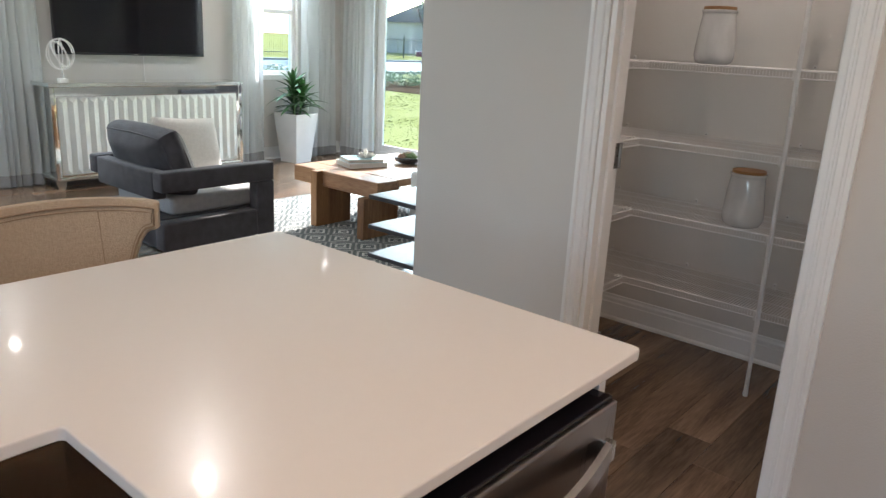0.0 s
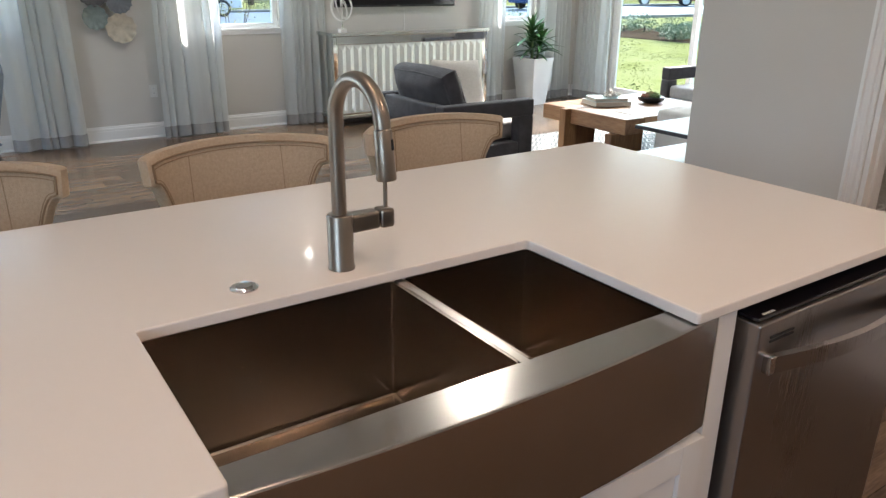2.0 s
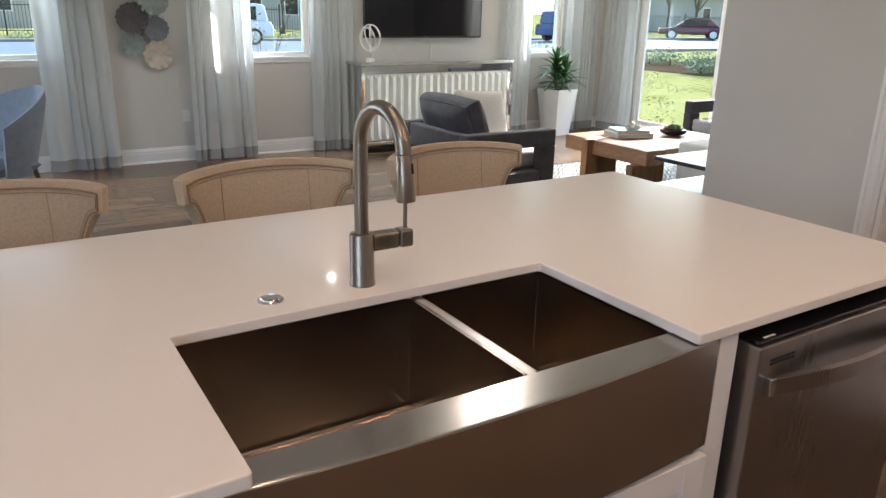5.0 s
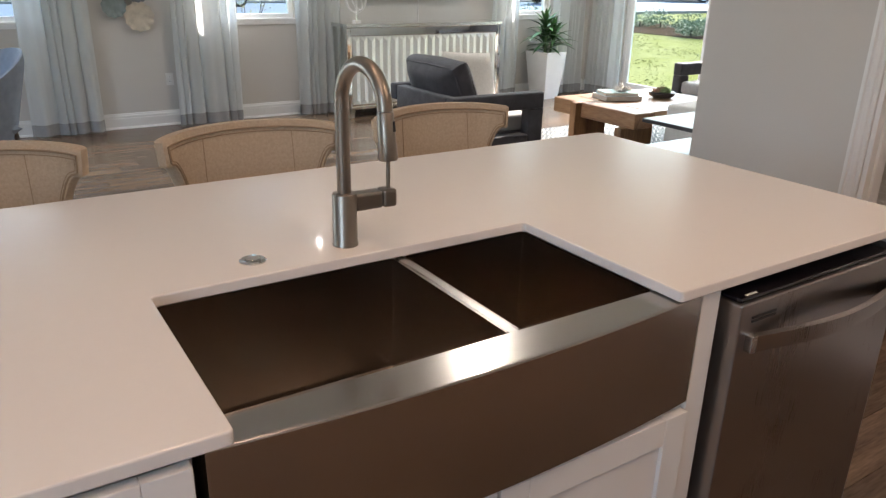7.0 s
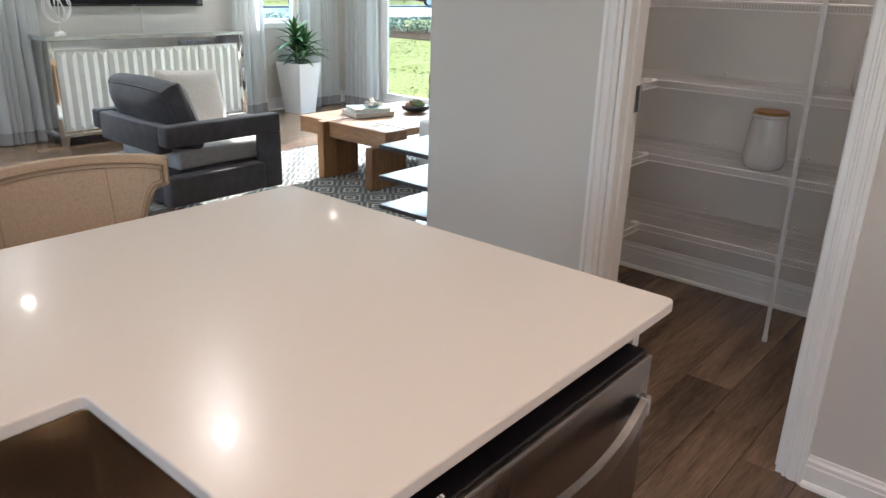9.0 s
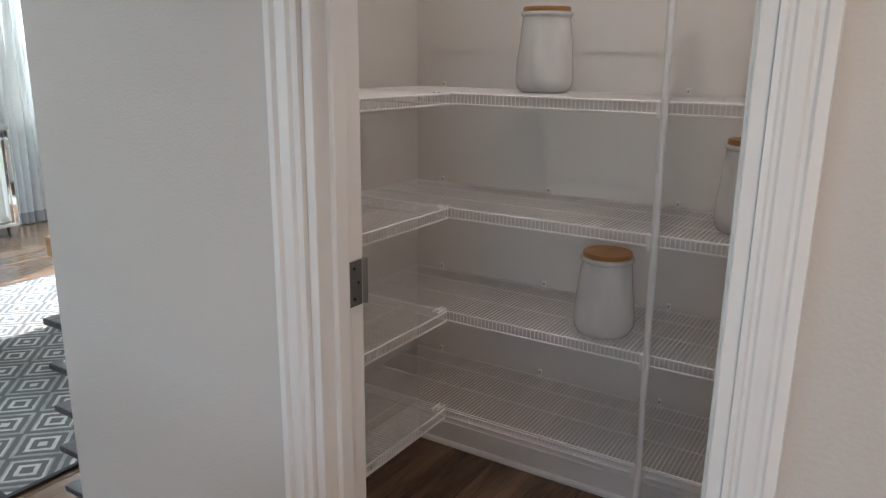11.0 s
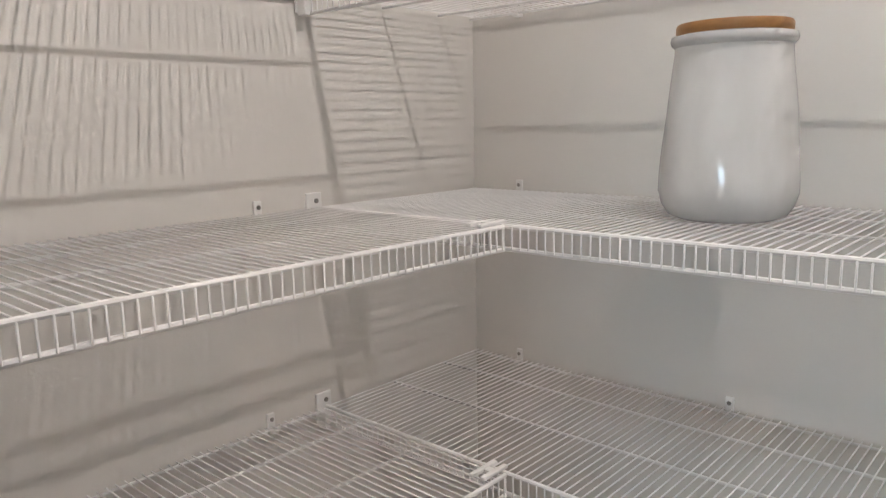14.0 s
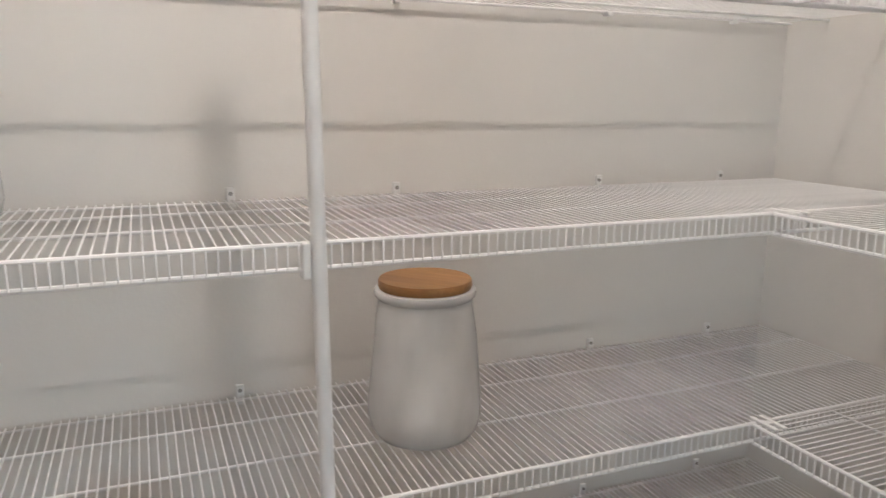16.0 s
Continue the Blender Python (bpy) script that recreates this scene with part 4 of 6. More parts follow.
CLIP_Y = [1.707, 1.279, 0.840, 0.550, 0.119, -0.195]
for lv in LEVELS:
    sh = thing("wire_shelf", "white coated-wire pantry shelf along the back wall", "shelf", "pantry shelves")
    shelf_run(sh, PYR + 0.004, PYL - 0.004, PBX - SHX, lambda s, d, z, lv=lv: (PBX - d, s, lv + z))
    for cy in CLIP_Y:
        wall_clip(sh, (PBX, cy, lv), (0, 1, 0), (-1, 0, 0))
    end_bracket(sh, (SHX - 0.004, PYL, lv), (-1, 0, 0), (0, -1, 0))
    end_bracket(sh, (SHX - 0.004, PYR, lv), (1, 0, 0), (0, 1, 0))
    for side, x0, x1 in (("left", PXI + 0.02, SHX - 0.006), ("right", PXI + 0.02, SHX - 0.006)):
        s2 = thing("wire_shelf", "white coated-wire return shelf on the pantry side wall", "shelf", "pantry shelves")
        if side == "left":
            shelf_run(s2, x0, x1, PYL - SHY, lambda s, d, z, lv=lv: (s, PYL - d, lv + z))
            wy, out, fy2 = PYL, (0, -1, 0), SHY
        else:
            shelf_run(s2, x0, x1, SHR - PYR, lambda s, d, z, lv=lv: (s, PYR + d, lv + z))
            wy, out, fy2 = PYR, (0, 1, 0), SHR
        for cx in (3.284, 2.64):
            wall_clip(s2, (cx, wy, lv), (1, 0, 0), out)
        # plastic joiner that hooks the return shelf to the long one
        sg = 1 if side == "left" else -1
        bm = bmesh.new()
        for yy, ww in ((0.012, 0.05), (0.030, 0.042)):
            add_box(bm, SHX - 0.042, fy2 + sg * yy - 0.004, lv + 0.001, SHX + 0.012, fy2 + sg * yy + 0.004, lv + 0.0065, bevel=0.0015)
        add_box(bm, SHX - 0.020, fy2 + sg * 0.012 - 0.004 * sg, lv + 0.0015, SHX - 0.008, fy2 + sg * 0.034, lv + 0.006, bevel=0.001)
        part("joiner", bm, M_PLASTIC, s2, "white plastic joining clip")

pole = thing("shelf_pole", "slim white support pole standing on the pantry floor", "pole")
POX, POY = SHX - 0.012, 0.792
part("tube", tube([(POX, 0.772, 0.012), (POX, POY - 0.002, 1.415), (POX, POY + 0.011, 2.4)], 0.0092, 14), M_WIRE, pole, smooth=True)
part("foot", lathe([(0.011, 0.0), (0.011, 0.02), (0.0095, 0.03), (0.0, 0.03)], 16, POX, 0.772), M_PLASTIC, pole)
for lv in LEVELS:
    part("shelf_clip", boxes((POX - 0.002, POY - 0.020 + 0.0127 * lv + 0.009, lv - 0.040, POX + 0.017, POY - 0.020 + 0.0127 * lv + 0.019, lv + 0.003), bevel=0.002), M_PLASTIC, pole)


def jar():
    """Wobbly glazed jar with a bamboo lid, its foot rounded and its sides drawn in."""
    j = thing("ceramic_jar", "white glazed ceramic canister with a bamboo lid", "canister", "pantry canisters")
    prof = [(0.0, 0.0), (0.062, 0.0), (0.075, 0.006), (0.0835, 0.020), (0.087, 0.036), (0.0868, 0.055), (0.0852, 0.075), (0.083, 0.10), (0.0803, 0.13), (0.0778, 0.16), (0.0745, 0.19), (0.0715, 0.212), (0.0715, 0.219), (0.0755, 0.223), (0.0770, 0.228), (0.0755, 0.233), (0.069, 0.234), (0.066, 0.226), (0.066, 0.20), (0.0, 0.198)]
    n = 56
    bm = bmesh.new()
    rings = []
    for r, z in prof:
        ring = []
        for k in range(n):
            a = 2 * math.pi * k / n
            w = 1.0
            if 0.02 < z < 0.2 and r > 0.07:
                w += 0.034 * noise.noise(Vector((math.cos(a) * 2.3, math.sin(a) * 2.3, z * 11))) + 0.012 * noise.noise(Vector((math.cos(a) * 5, math.sin(a) * 5, z * 24)))
            ring.append(bm.verts.new((max(r, 1e-4) * w * math.cos(a), max(r, 1e-4) * w * math.sin(a), z)))
        rings.append(ring)
    for a, b in zip(rings, rings[1:]):
        for k in range(n):
            bm.faces.new((a[k], a[(k + 1) % n], b[(k + 1) % n], b[k]))
    bmesh.ops.remove_doubles(bm, verts=bm.verts, dist=0.0004)
    bmesh.ops.recalc_face_normals(bm, faces=bm.faces)
    part("body", bm, M_CERAMIC, j, smooth=True)
    lid = part("lid", lathe([(0.0, 0.231), (0.065, 0.231), (0.067, 0.2345), (0.0690, 0.2345), (0.0705, 0.238), (0.0705, 0.245), (0.0690, 0.248), (0.0, 0.248)], 48), M_BAMBOO, j, "round bamboo lid", smooth=True)
    part("gasket", lathe([(0.0, 0.2335), (0.0676, 0.2335), (0.0682, 0.2345), (0.0, 0.2345)], 40), M_PLASTIC, lid)
    return j


ja = jar()
ja.matrix_basis = pose(3.607, 1.222, LEVELS[3] + 0.003, 0, 0, 20)
copy_thing(ja, pose(3.556, 0.592, LEVELS[2] + 0.003, 0, 0, 130))
copy_thing(ja, pose(3.490, 0.945, LEVELS[1] + 0.003, 0, 0, 250))

pl = thing("ceiling_light", "small round warm light on the pantry ceiling", "ceiling light")
part("base_ring", lathe([(0.09, CEIL), (0.09, CEIL - 0.012), (0.08, CEIL - 0.016), (0.0, CEIL - 0.016)], 32, PLX, PLY), M_TRIM, pl)

# ---------- downlights ----------
M_LED = glow_mat("downlight_lens", (1.0, 0.84, 0.66), 5.0)
# the last kitchen fixture is made up, to go with its added lamp
for dx, dy in LIVING_DOWNLIGHTS + KITCHEN_DOWNLIGHTS:
    dl = thing("downlight", "round recessed warm downlight in the ceiling", "downlight", "ceiling downlights")
    part("trim_ring", lathe([(0.095, CEIL), (0.095, CEIL - 0.006), (0.088, CEIL - 0.009), (0.040, CEIL - 0.007), (0.036, CEIL - 0.002), (0.036, CEIL)], 36, dx, dy), M_TRIM, dl)
    part("lens", lathe([(0.034, CEIL - 0.001), (0.034, CEIL - 0.004), (0.0, CEIL - 0.005)], 30, dx, dy), M_LED, dl, "glowing warm lens")


# ---------- curtains ----------
def curtain(path, z0, z1, folds, amp, label, seed):
    """A pleated sheet that hangs along a straight path, with a darker hem."""
    rnd = random.Random(seed)
    (ax, ay), (bx, by) = path
    ln = math.hypot(bx - ax, by - ay)
    ux, uy = (bx - ax) / ln, (by - ay) / ln
    nx, ny = -uy, ux
    n, rows = folds * 16, 24
    ph = [rnd.uniform(-0.9, 0.9) for _ in range(folds + 2)]
    am = [rnd.uniform(0.55, 1.25) for _ in range(folds + 2)]
    bm = bmesh.new()
    hem = bmesh.new()
    for target, za, zb, off, rr in ((bm, z0, z1, 0.0, rows), (hem, z0 - 0.001, z0 + 0.10, 0.0025, 4)):
        for sgn in (0, 1):
            grid = []
            for j in range(rr + 1):
                z = za + (zb - za) * j / rr
                row = []
                flare = 1 + 0.10 * (1 - (z - z0) / (z1 - z0))
                for i in range(n + 1):
                    u = i / n
                    drop = 1 - (z - z0) / (z1 - z0)
                    ang = 2 * math.pi * (folds * u + 0.42 * math.sin(2 * math.pi * (1.2 * u + ph[0])) + 0.20 * math.sin(2 * math.pi * (2.6 * u + ph[1]) + 0.8 * z) + 0.10 * drop * math.sin(5 * u + ph[2] * 6))
                    a = 0.55 + 0.75 * abs(noise.noise(Vector((u * folds * 0.6, z * 0.25, seed * 3.1)))) + 0.25 * drop
                    w = (math.sin(ang) + 0.22 * math.sin(2 * ang + ph[3])) * amp * a
                    w += 0.006 * noise.noise(Vector((u * 9, z * 2.5, seed)))
                    s = (u - 0.5) * ln * flare + ln / 2 + 0.014 * math.cos(ang) * a
                    w += (0.0012 + off) * (1 if sgn else -1)
                    row.append(target.verts.new((ax + ux * s + nx * w, ay + uy * s + ny * w, z)))
                grid.append(row)
            for j in range(rr):
                for i in range(n):
                    v = (grid[j][i], grid[j][i + 1], grid[j + 1][i + 1], grid[j + 1][i])
                    target.faces.new(v if sgn else v[::-1])
    c = thing("curtain", label, "curtain", "sheer curtains")
    part("sheet", bm, M_SHEER, c, smooth=True)
    part("hem", hem, M_HEM, c, "doubled opaque hem", smooth=True)
    return c


CL = "floor-length pale grey sheer curtain beside a window"
curtain(((0.02, 6.985), (0.56, 6.985)), 0.012, 2.58, 5, 0.034, CL, 1)
curtain(((1.30, 6.985), (1.86, 6.985)), 0.012, 2.58, 5, 0.034, CL, 2)
curtain(((2.50, 6.985), (2.98, 6.985)), 0.012, 2.58, 6, 0.034, CL, 3)
curtain(((4.94, 6.985), (5.34, 6.985)), 0.012, 2.58, 4, 0.034, CL, 4)
curtain(((5.92, 6.985), (6.42, 6.985)), 0.012, 2.58, 6, 0.034, CL, 5)
curtain(((6.485, 6.88), (6.485, 6.36)), 0.012, 2.58, 6, 0.034, "floor-length pale grey sheer curtain beside the glass door", 6)
curtain(((6.485, 4.84), (6.485, 3.86)), 0.012, 2.58, 6, 0.034, "floor-length pale grey sheer curtain beside the glass door", 7)
for a, b in (((-0.9, 6.985, 2.6), (0.70, 6.985, 2.6)), ((1.1, 6.985, 2.6), (3.05, 6.985, 2.6)), ((4.85, 6.985, 2.6), (6.44, 6.985, 2.6)), ((6.485, 6.92, 2.6), (6.485, 3.95, 2.6))):
    rd = thing("curtain_rod", "slim brushed metal curtain rod on the wall", "curtain rod")
    part("rod", tube([a, b], 0.012, 12), M_NICKEL, rd)
    wdir = Vector((0, 0.115, 0)) if abs(a[1] - b[1]) < 0.01 else Vector((0.115, 0, 0))
    for t in (0.03, 0.97):
        p = Vector(a).lerp(Vector(b), t)
        part("wall_bracket", tube([p, p + wdir], 0.008, 8), M_NICKEL, rd)

# ---------- wall plates, outlet ----------
def plate(x, z, r, k, seed):
    rnd = random.Random(seed)
    ob = thing("wall_plate", ("ruffled ceramic wall disc glazed in " + ("cream", "sage green", "charcoal", "slate grey", "grey teal")[k]), "wall decor", "plates on the wall")
    n, m = 64, 7
    bm = bmesh.new()
    lob = rnd.choice((11, 13, 15))
    front = []
    for i in range(m + 1):
        q = i / m
        ring = []
        for a in range(n):
            g = 2 * math.pi * a / n
            rr = r * q * (1 + 0.035 * q * math.sin(g * lob) + 0.018 * q ** 3 * math.sin(g * 23 + seed) + 0.02 * q * noise.noise(Vector((math.cos(g) * 2, math.sin(g) * 2, seed))))
            d = 0.028 * q * q + 0.007 * q ** 4 * math.sin(g * lob + 1) + 0.0007 * math.sin(g * 32) * q + 0.006 * q * noise.noise(Vector((math.cos(g) * q * 3, math.sin(g) * q * 3, seed * 2.0)))
            ring.append((max(rr, 0.001) * math.cos(g), d, max(rr, 0.001) * math.sin(g)))
        front.append(ring)
    gf = [[bm.verts.new((x + p[0], TVY - 0.022 - p[1], z + p[2])) for p in ring] for ring in front]
    gb = [[bm.verts.new((x + p[0], TVY - 0.018 - p[1], z + p[2])) for p in ring] for ring in front]
    for g, flip in ((gf, False), (gb, True)):
        for a, b in zip(g, g[1:]):
            for i in range(n):
                f = (a[i], a[(i + 1) % n], b[(i + 1) % n], b[i])
                bm.faces.new(f[::-1] if flip else f)
    for i in range(n):
        bm.faces.new((gf[-1][i], gf[-1][(i + 1) % n], gb[-1][(i + 1) % n], gb[-1][i]))
    bmesh.ops.recalc_face_normals(bm, faces=bm.faces)
    part("disc", bm, PLATE_MATS[k], ob, smooth=True)
    part("hanger", tube([(x, TVY - 0.022, z), (x, TVY, z)], 0.012, 8), M_DARKMETAL, ob)


for i, (px, pz, pr, pk) in enumerate([(1.010, 1.012, 0.128, 0), (0.805, 1.108, 0.105, 4), (1.018, 1.245, 0.110, 3), (0.815, 1.335, 0.138, 2), (1.01, 1.505, 0.14, 1), (0.78, 1.60, 0.12, 0), (0.98, 1.76, 0.12, 3)]):
    plate(px, pz, pr, pk, i + 3)

ou = thing("wall_outlet", "white duplex electrical outlet on the wall", "outlet")
part("cover", box(1.192, TVY - 0.006, 0.378, 1.262, TVY, 0.493, 0.002), M_PLASTIC, ou)
part("receptacle", boxes((1.212, TVY - 0.008, 0.443, 1.242, TVY - 0.006, 0.472), (1.212, TVY - 0.008, 0.399, 1.242, TVY - 0.006, 0.428), bevel=0.0008), M_TRIM, ou)
part("slots", boxes(*[(1.220 + dx, TVY - 0.0085, zz, 1.2225 + dx, TVY - 0.008, zz + 0.010) for dx in (0, 0.011) for zz in (0.410, 0.454)]), M_BLACK, ou)

# ---------- television ----------
tv = thing("television", "large wall-mounted flat television, switched off", "television")
T0, T1, TZ0 = 3.12, 4.63, 1.165
TZ1 = TZ0 + 0.86
TYF = 7.02
part("case", box(T0, TYF, TZ0, T1, TYF + 0.035, TZ1, 0.006), M_BLACK, tv)
part("screen", box(T0 + 0.012, TYF - 0.0015, TZ0 + 0.02, T1 - 0.012, TYF, TZ1 - 0.012), M_SCREEN, tv, "glossy black screen")
part("wall_mount", box(T0 + 0.45, TYF + 0.035, TZ0 + 0.25, T1 - 0.45, TVY, TZ1 - 0.25), M_BLACK, tv)
part("badge", box(3.86, TYF - 0.003, TZ0 + 0.006, 3.90, TYF - 0.0005, TZ0 + 0.014), M_DARKMETAL, tv)
cd = thing("cable", "thin pale cord hanging below the television", "cable")
part("cord", tube([(3.99, TVY - 0.012, TZ0 + 0.03), (3.992, TVY - 0.012, 1.05), (3.985, TVY - 0.012, 0.60)], 0.006, 8), M_PLASTIC, cd)

# ---------- mirrored console ----------
co = thing("console_cabinet", "mirrored sideboard with pleated doors and silver trim", "sideboard")
C0, C1, CY0, CY1, CZ = 2.86, 4.79, 6.58, 6.99, 0.94
part("carcass", box(C0 + 0.04, CY0 + 0.03, 0.11, C1 - 0.04, CY1, CZ - 0.032), M_MIRROR, co)
part("top", box(C0, CY0, CZ - 0.03, C1, CY1 + 0.004, CZ, 0.003), M_MIRROR, co, "mirrored glass top")
part("top_trim", boxes((C0 - 0.004, CY0 - 0.006, CZ - 0.034, C1 + 0.004, CY0, CZ + 0.002), (C0 - 0.004, CY0, CZ - 0.034, C0, CY1, CZ + 0.002), (C1, CY0, CZ - 0.034, C1 + 0.004, CY1, CZ + 0.002), bevel=0.002), M_SILVER, co)
part("frieze", box(C0 + 0.045, CY0 + 0.012, CZ - 0.115, C1 - 0.045, CY0 + 0.03, CZ - 0.034, 0.004), M_MIRROR, co)
for x in (C0 + 0.005, C1 - 0.045):
    part("post", box(x, CY0 + 0.006, 0.10, x + 0.04, CY0 + 0.05, CZ - 0.034, 0.006), M_MIRROR, co)
    bd = bmesh.new()
    for k in range(44):
        bmesh.ops.create_icosphere(bd, subdivisions=1, radius=0.006, matrix=Matrix.Translation((x + 0.02 + (0.026 if x > 4 else -0.026), CY0 + 0.006, 0.13 + 0.0172 * k)))
    part("beading", bd, M_SILVER, co, "silver bead trim")
part("plinth", box(C0 + 0.01, CY0 + 0.008, 0.085, C1 - 0.01, CY1, 0.118, 0.006), M_SILVER, co)
DW4 = (C1 - C0 - 0.12) / 4
for a, b in [(C0 + 0.06 + DW4 * k + 0.002, C0 + 0.06 + DW4 * (k + 1) - 0.002) for k in range(4)]:
    bm = bmesh.new()
    npl = 5
    w = (b - a) / npl
    z0, z1 = 0.135, CZ - 0.12
    def row(z, dep):
        return [bm.verts.new((a + w * k / 2, CY0 + 0.026 - (dep if k % 2 else 0.0), z - (0.050 if (k % 2 and dep > 0) else 0) * (1 if z > 0.5 else -1))) for k in range(2 * npl + 1)]
    lo, hi = row(z0, 0.016), row(z1, 0.016)
    lob = [bm.verts.new((v.co.x, CY0 + 0.029, z0)) for v in lo]
    hib = [bm.verts.new((v.co.x, CY0 + 0.029, z1)) for v in hi]
    for k in range(2 * npl):
        bm.faces.new((lo[k], lo[k + 1], hi[k + 1], hi[k]))
        bm.faces.new((hi[k], hi[k + 1], hib[k + 1], hib[k]))
        bm.faces.new((lo[k + 1], lo[k], lob[k], lob[k + 1]))
    part("door", bm, M_FACET, co, "door of vertical mirrored pleats")
for x in (C0 + 0.02, C1 - 0.09):
    for y in (CY0 + 0.02, CY1 - 0.08):
        bm = bmesh.new()
        v = [bm.verts.new(p) for p in ((x + 0.015, y + 0.01, 0.0), (x + 0.055, y + 0.01, 0.0), (x + 0.055, y + 0.05, 0.0), (x + 0.015, y + 0.05, 0.0), (x, y, 0.085), (x + 0.07, y, 0.085), (x + 0.07, y + 0.06, 0.085), (x, y + 0.06, 0.085))]
        for f in ((3, 2, 1, 0), (4, 5, 6, 7), (0, 1, 5, 4), (1, 2, 6, 5), (2, 3, 7, 6), (3, 0, 4, 7)):
            bm.faces.new([v[i] for i in f])
        part("foot", bm, M_SILVER, co)

orb = thing("orb_sculpture", "white ring-orb sculpture on a small base on the sideboard", "sculpture")
ox, oy = 3.05, 6.74
part("base", box(ox - 0.035, oy - 0.035, CZ, ox + 0.035, oy + 0.035, CZ + 0.03, 0.004), M_PLASTIC, orb)
part("stem", tube([(ox, oy, CZ + 0.03), (ox, oy, CZ + 0.128)], 0.006, 8), M_SILVER, orb)
for k, (rx, ry, rz, rr) in enumerate(((90, 0, 0, 0.118), (90, 0, 60, 0.112), (90, 0, 120, 0.115), (60, 20, 30, 0.106), (72, -25, 100, 0.100))):
    mm = pose(ox, oy, CZ + 0.236, rx, ry, rz)
    part("ring", tube([mm @ Vector((rr * math.cos(2 * math.pi * q / 40), rr * 1.12 * math.sin(2 * math.pi * q / 40), 0)) for q in range(41)], 0.0055, 8), M_PLASTIC, orb, smooth=True)

# ---------- planter ----------
pt = thing("potted_plant", "leafy dark green plant in a tall tapered white planter", "potted plant")
pcx, pcy = 5.66, 6.80
bm = bmesh.new()
sq = lambda h, z: [bm.verts.new((pcx + sx * h, pcy + sy * h, z)) for sx, sy in ((-1, -1), (1, -1), (1, 1), (-1, 1))]
rws = [sq(0.125, 0.0), sq(0.182, 0.565), sq(0.168, 0.565), sq(0.155, 0.53)]
bm.faces.new(rws[0][::-1])
for a, b in zip(rws, rws[1:]):
    for k in range(4):
        bm.faces.new((a[k], a[(k + 1) % 4], b[(k + 1) % 4], b[k]))
bm.faces.new(rws[-1])
bmesh.ops.rotate(bm, cent=(pcx, pcy, 0), matrix=Matrix.Rotation(radians(8), 3, 'Z'), verts=bm.verts)
bmesh.ops.bevel(bm, geom=[e for e in bm.edges if abs(e.verts[0].co.z - e.verts[1].co.z) > 0.3], offset=0.008, segments=2, affect='EDGES', profile=0.5)
part("planter", bm, M_PLANTER, pt, "tall tapered white planter", smooth=True)
bm = bmesh.new()
bmesh.ops.create_grid(bm, x_segments=10, y_segments=10, size=0.155, matrix=pose(pcx, pcy, 0.538, 0, 0, 8))
for v in bm.verts:
    v.co.z += 0.008 * noise.noise(v.co * 40)
part("soil", bm, M_SOIL, pt)


def leaf_mesh(length, width, droop):
    bm = bmesh.new()
    n = 7
    L, C, R = [], [], []
    for i in range(n + 1):
        t = i / n
        w = width * math.sin(math.pi * min(1, 0.12 + 0.88 * t)) ** 0.8 * (1 - 0.25 * t)
        x = length * t
        z = length * (0.18 * t - droop * t * t)
        L.append(bm.verts.new((x, w, z + w * 0.35)))
        C.append(bm.verts.new((x, 0, z)))
        R.append(bm.verts.new((x, -w, z + w * 0.35)))
    for i in range(n):
        bm.faces.new((L[i], C[i], C[i + 1], L[i + 1]))
        bm.faces.new((C[i], R[i], R[i + 1], C[i + 1]))
    me = bpy.data.meshes.new("leaf")
    bm.to_mesh(me)
    bm.free()
    me.materials.append(M_LEAF)
    me.polygons.foreach_set("use_smooth", [True] * len(me.polygons))
    return me


leaves = [leaf_mesh(0.31, 0.036, 0.60), leaf_mesh(0.27, 0.034, 0.38), leaf_mesh(0.21, 0.028, 0.15)]
rnd = random.Random(5)
for sx, sy, h in ((-0.03, 0.0, 0.92), (0.07, -0.03, 0.80), (0.02, 0.06, 0.74)):
    part("stem", tube([(pcx + sx * 0.6, pcy + sy * 0.6, 0.53), (pcx + sx, pcy + sy, h - 0.08)], [0.016, 0.011], 8), M_LEAF2, pt)
    for k in range(22):
        t = k / 21
        lf = new("leaf", leaves[0 if t < 0.4 else 1 if t < 0.75 else 2])
        lf.parent = pt
        lf.matrix_basis = pose(pcx + sx, pcy + sy, h - 0.19 + 0.17 * t, 0, -8 - 62 * t + rnd.uniform(-10, 10), k * 137.5 + rnd.uniform(-15, 15))

# ---------- armchairs ----------
def plump(sx, sy, sz, m):
    """A boxed cushion with rounded, slightly sagging sides."""
    bm = bmesh.new()
    add_box(bm, -sx / 2, -sy / 2, -sz / 2, sx / 2, sy / 2, sz / 2)
    bmesh.ops.subdivide_edges(bm, edges=bm.edges, cuts=9, use_grid_fill=True)
    for v in bm.verts:
        u, w, t = 2 * v.co.x / sx, 2 * v.co.y / sy, 2 * v.co.z / sz
        k = max(0, 1 - u ** 4) * max(0, 1 - w ** 4)
        v.co.z *= 0.52 + 0.56 * k ** 0.5
        v.co.x *= 1 - 0.05 * w * w - 0.10 * abs(t) ** 3
        v.co.y *= 1 - 0.03 * u * u - 0.07 * abs(t) ** 3
        v.co += Vector((0, 0, 1)) * 0.010 * noise.noise(Vector((u * 1.5, w * 2.2, t)))
    bmesh.ops.transform(bm, matrix=m, verts=bm.verts)
    return bm


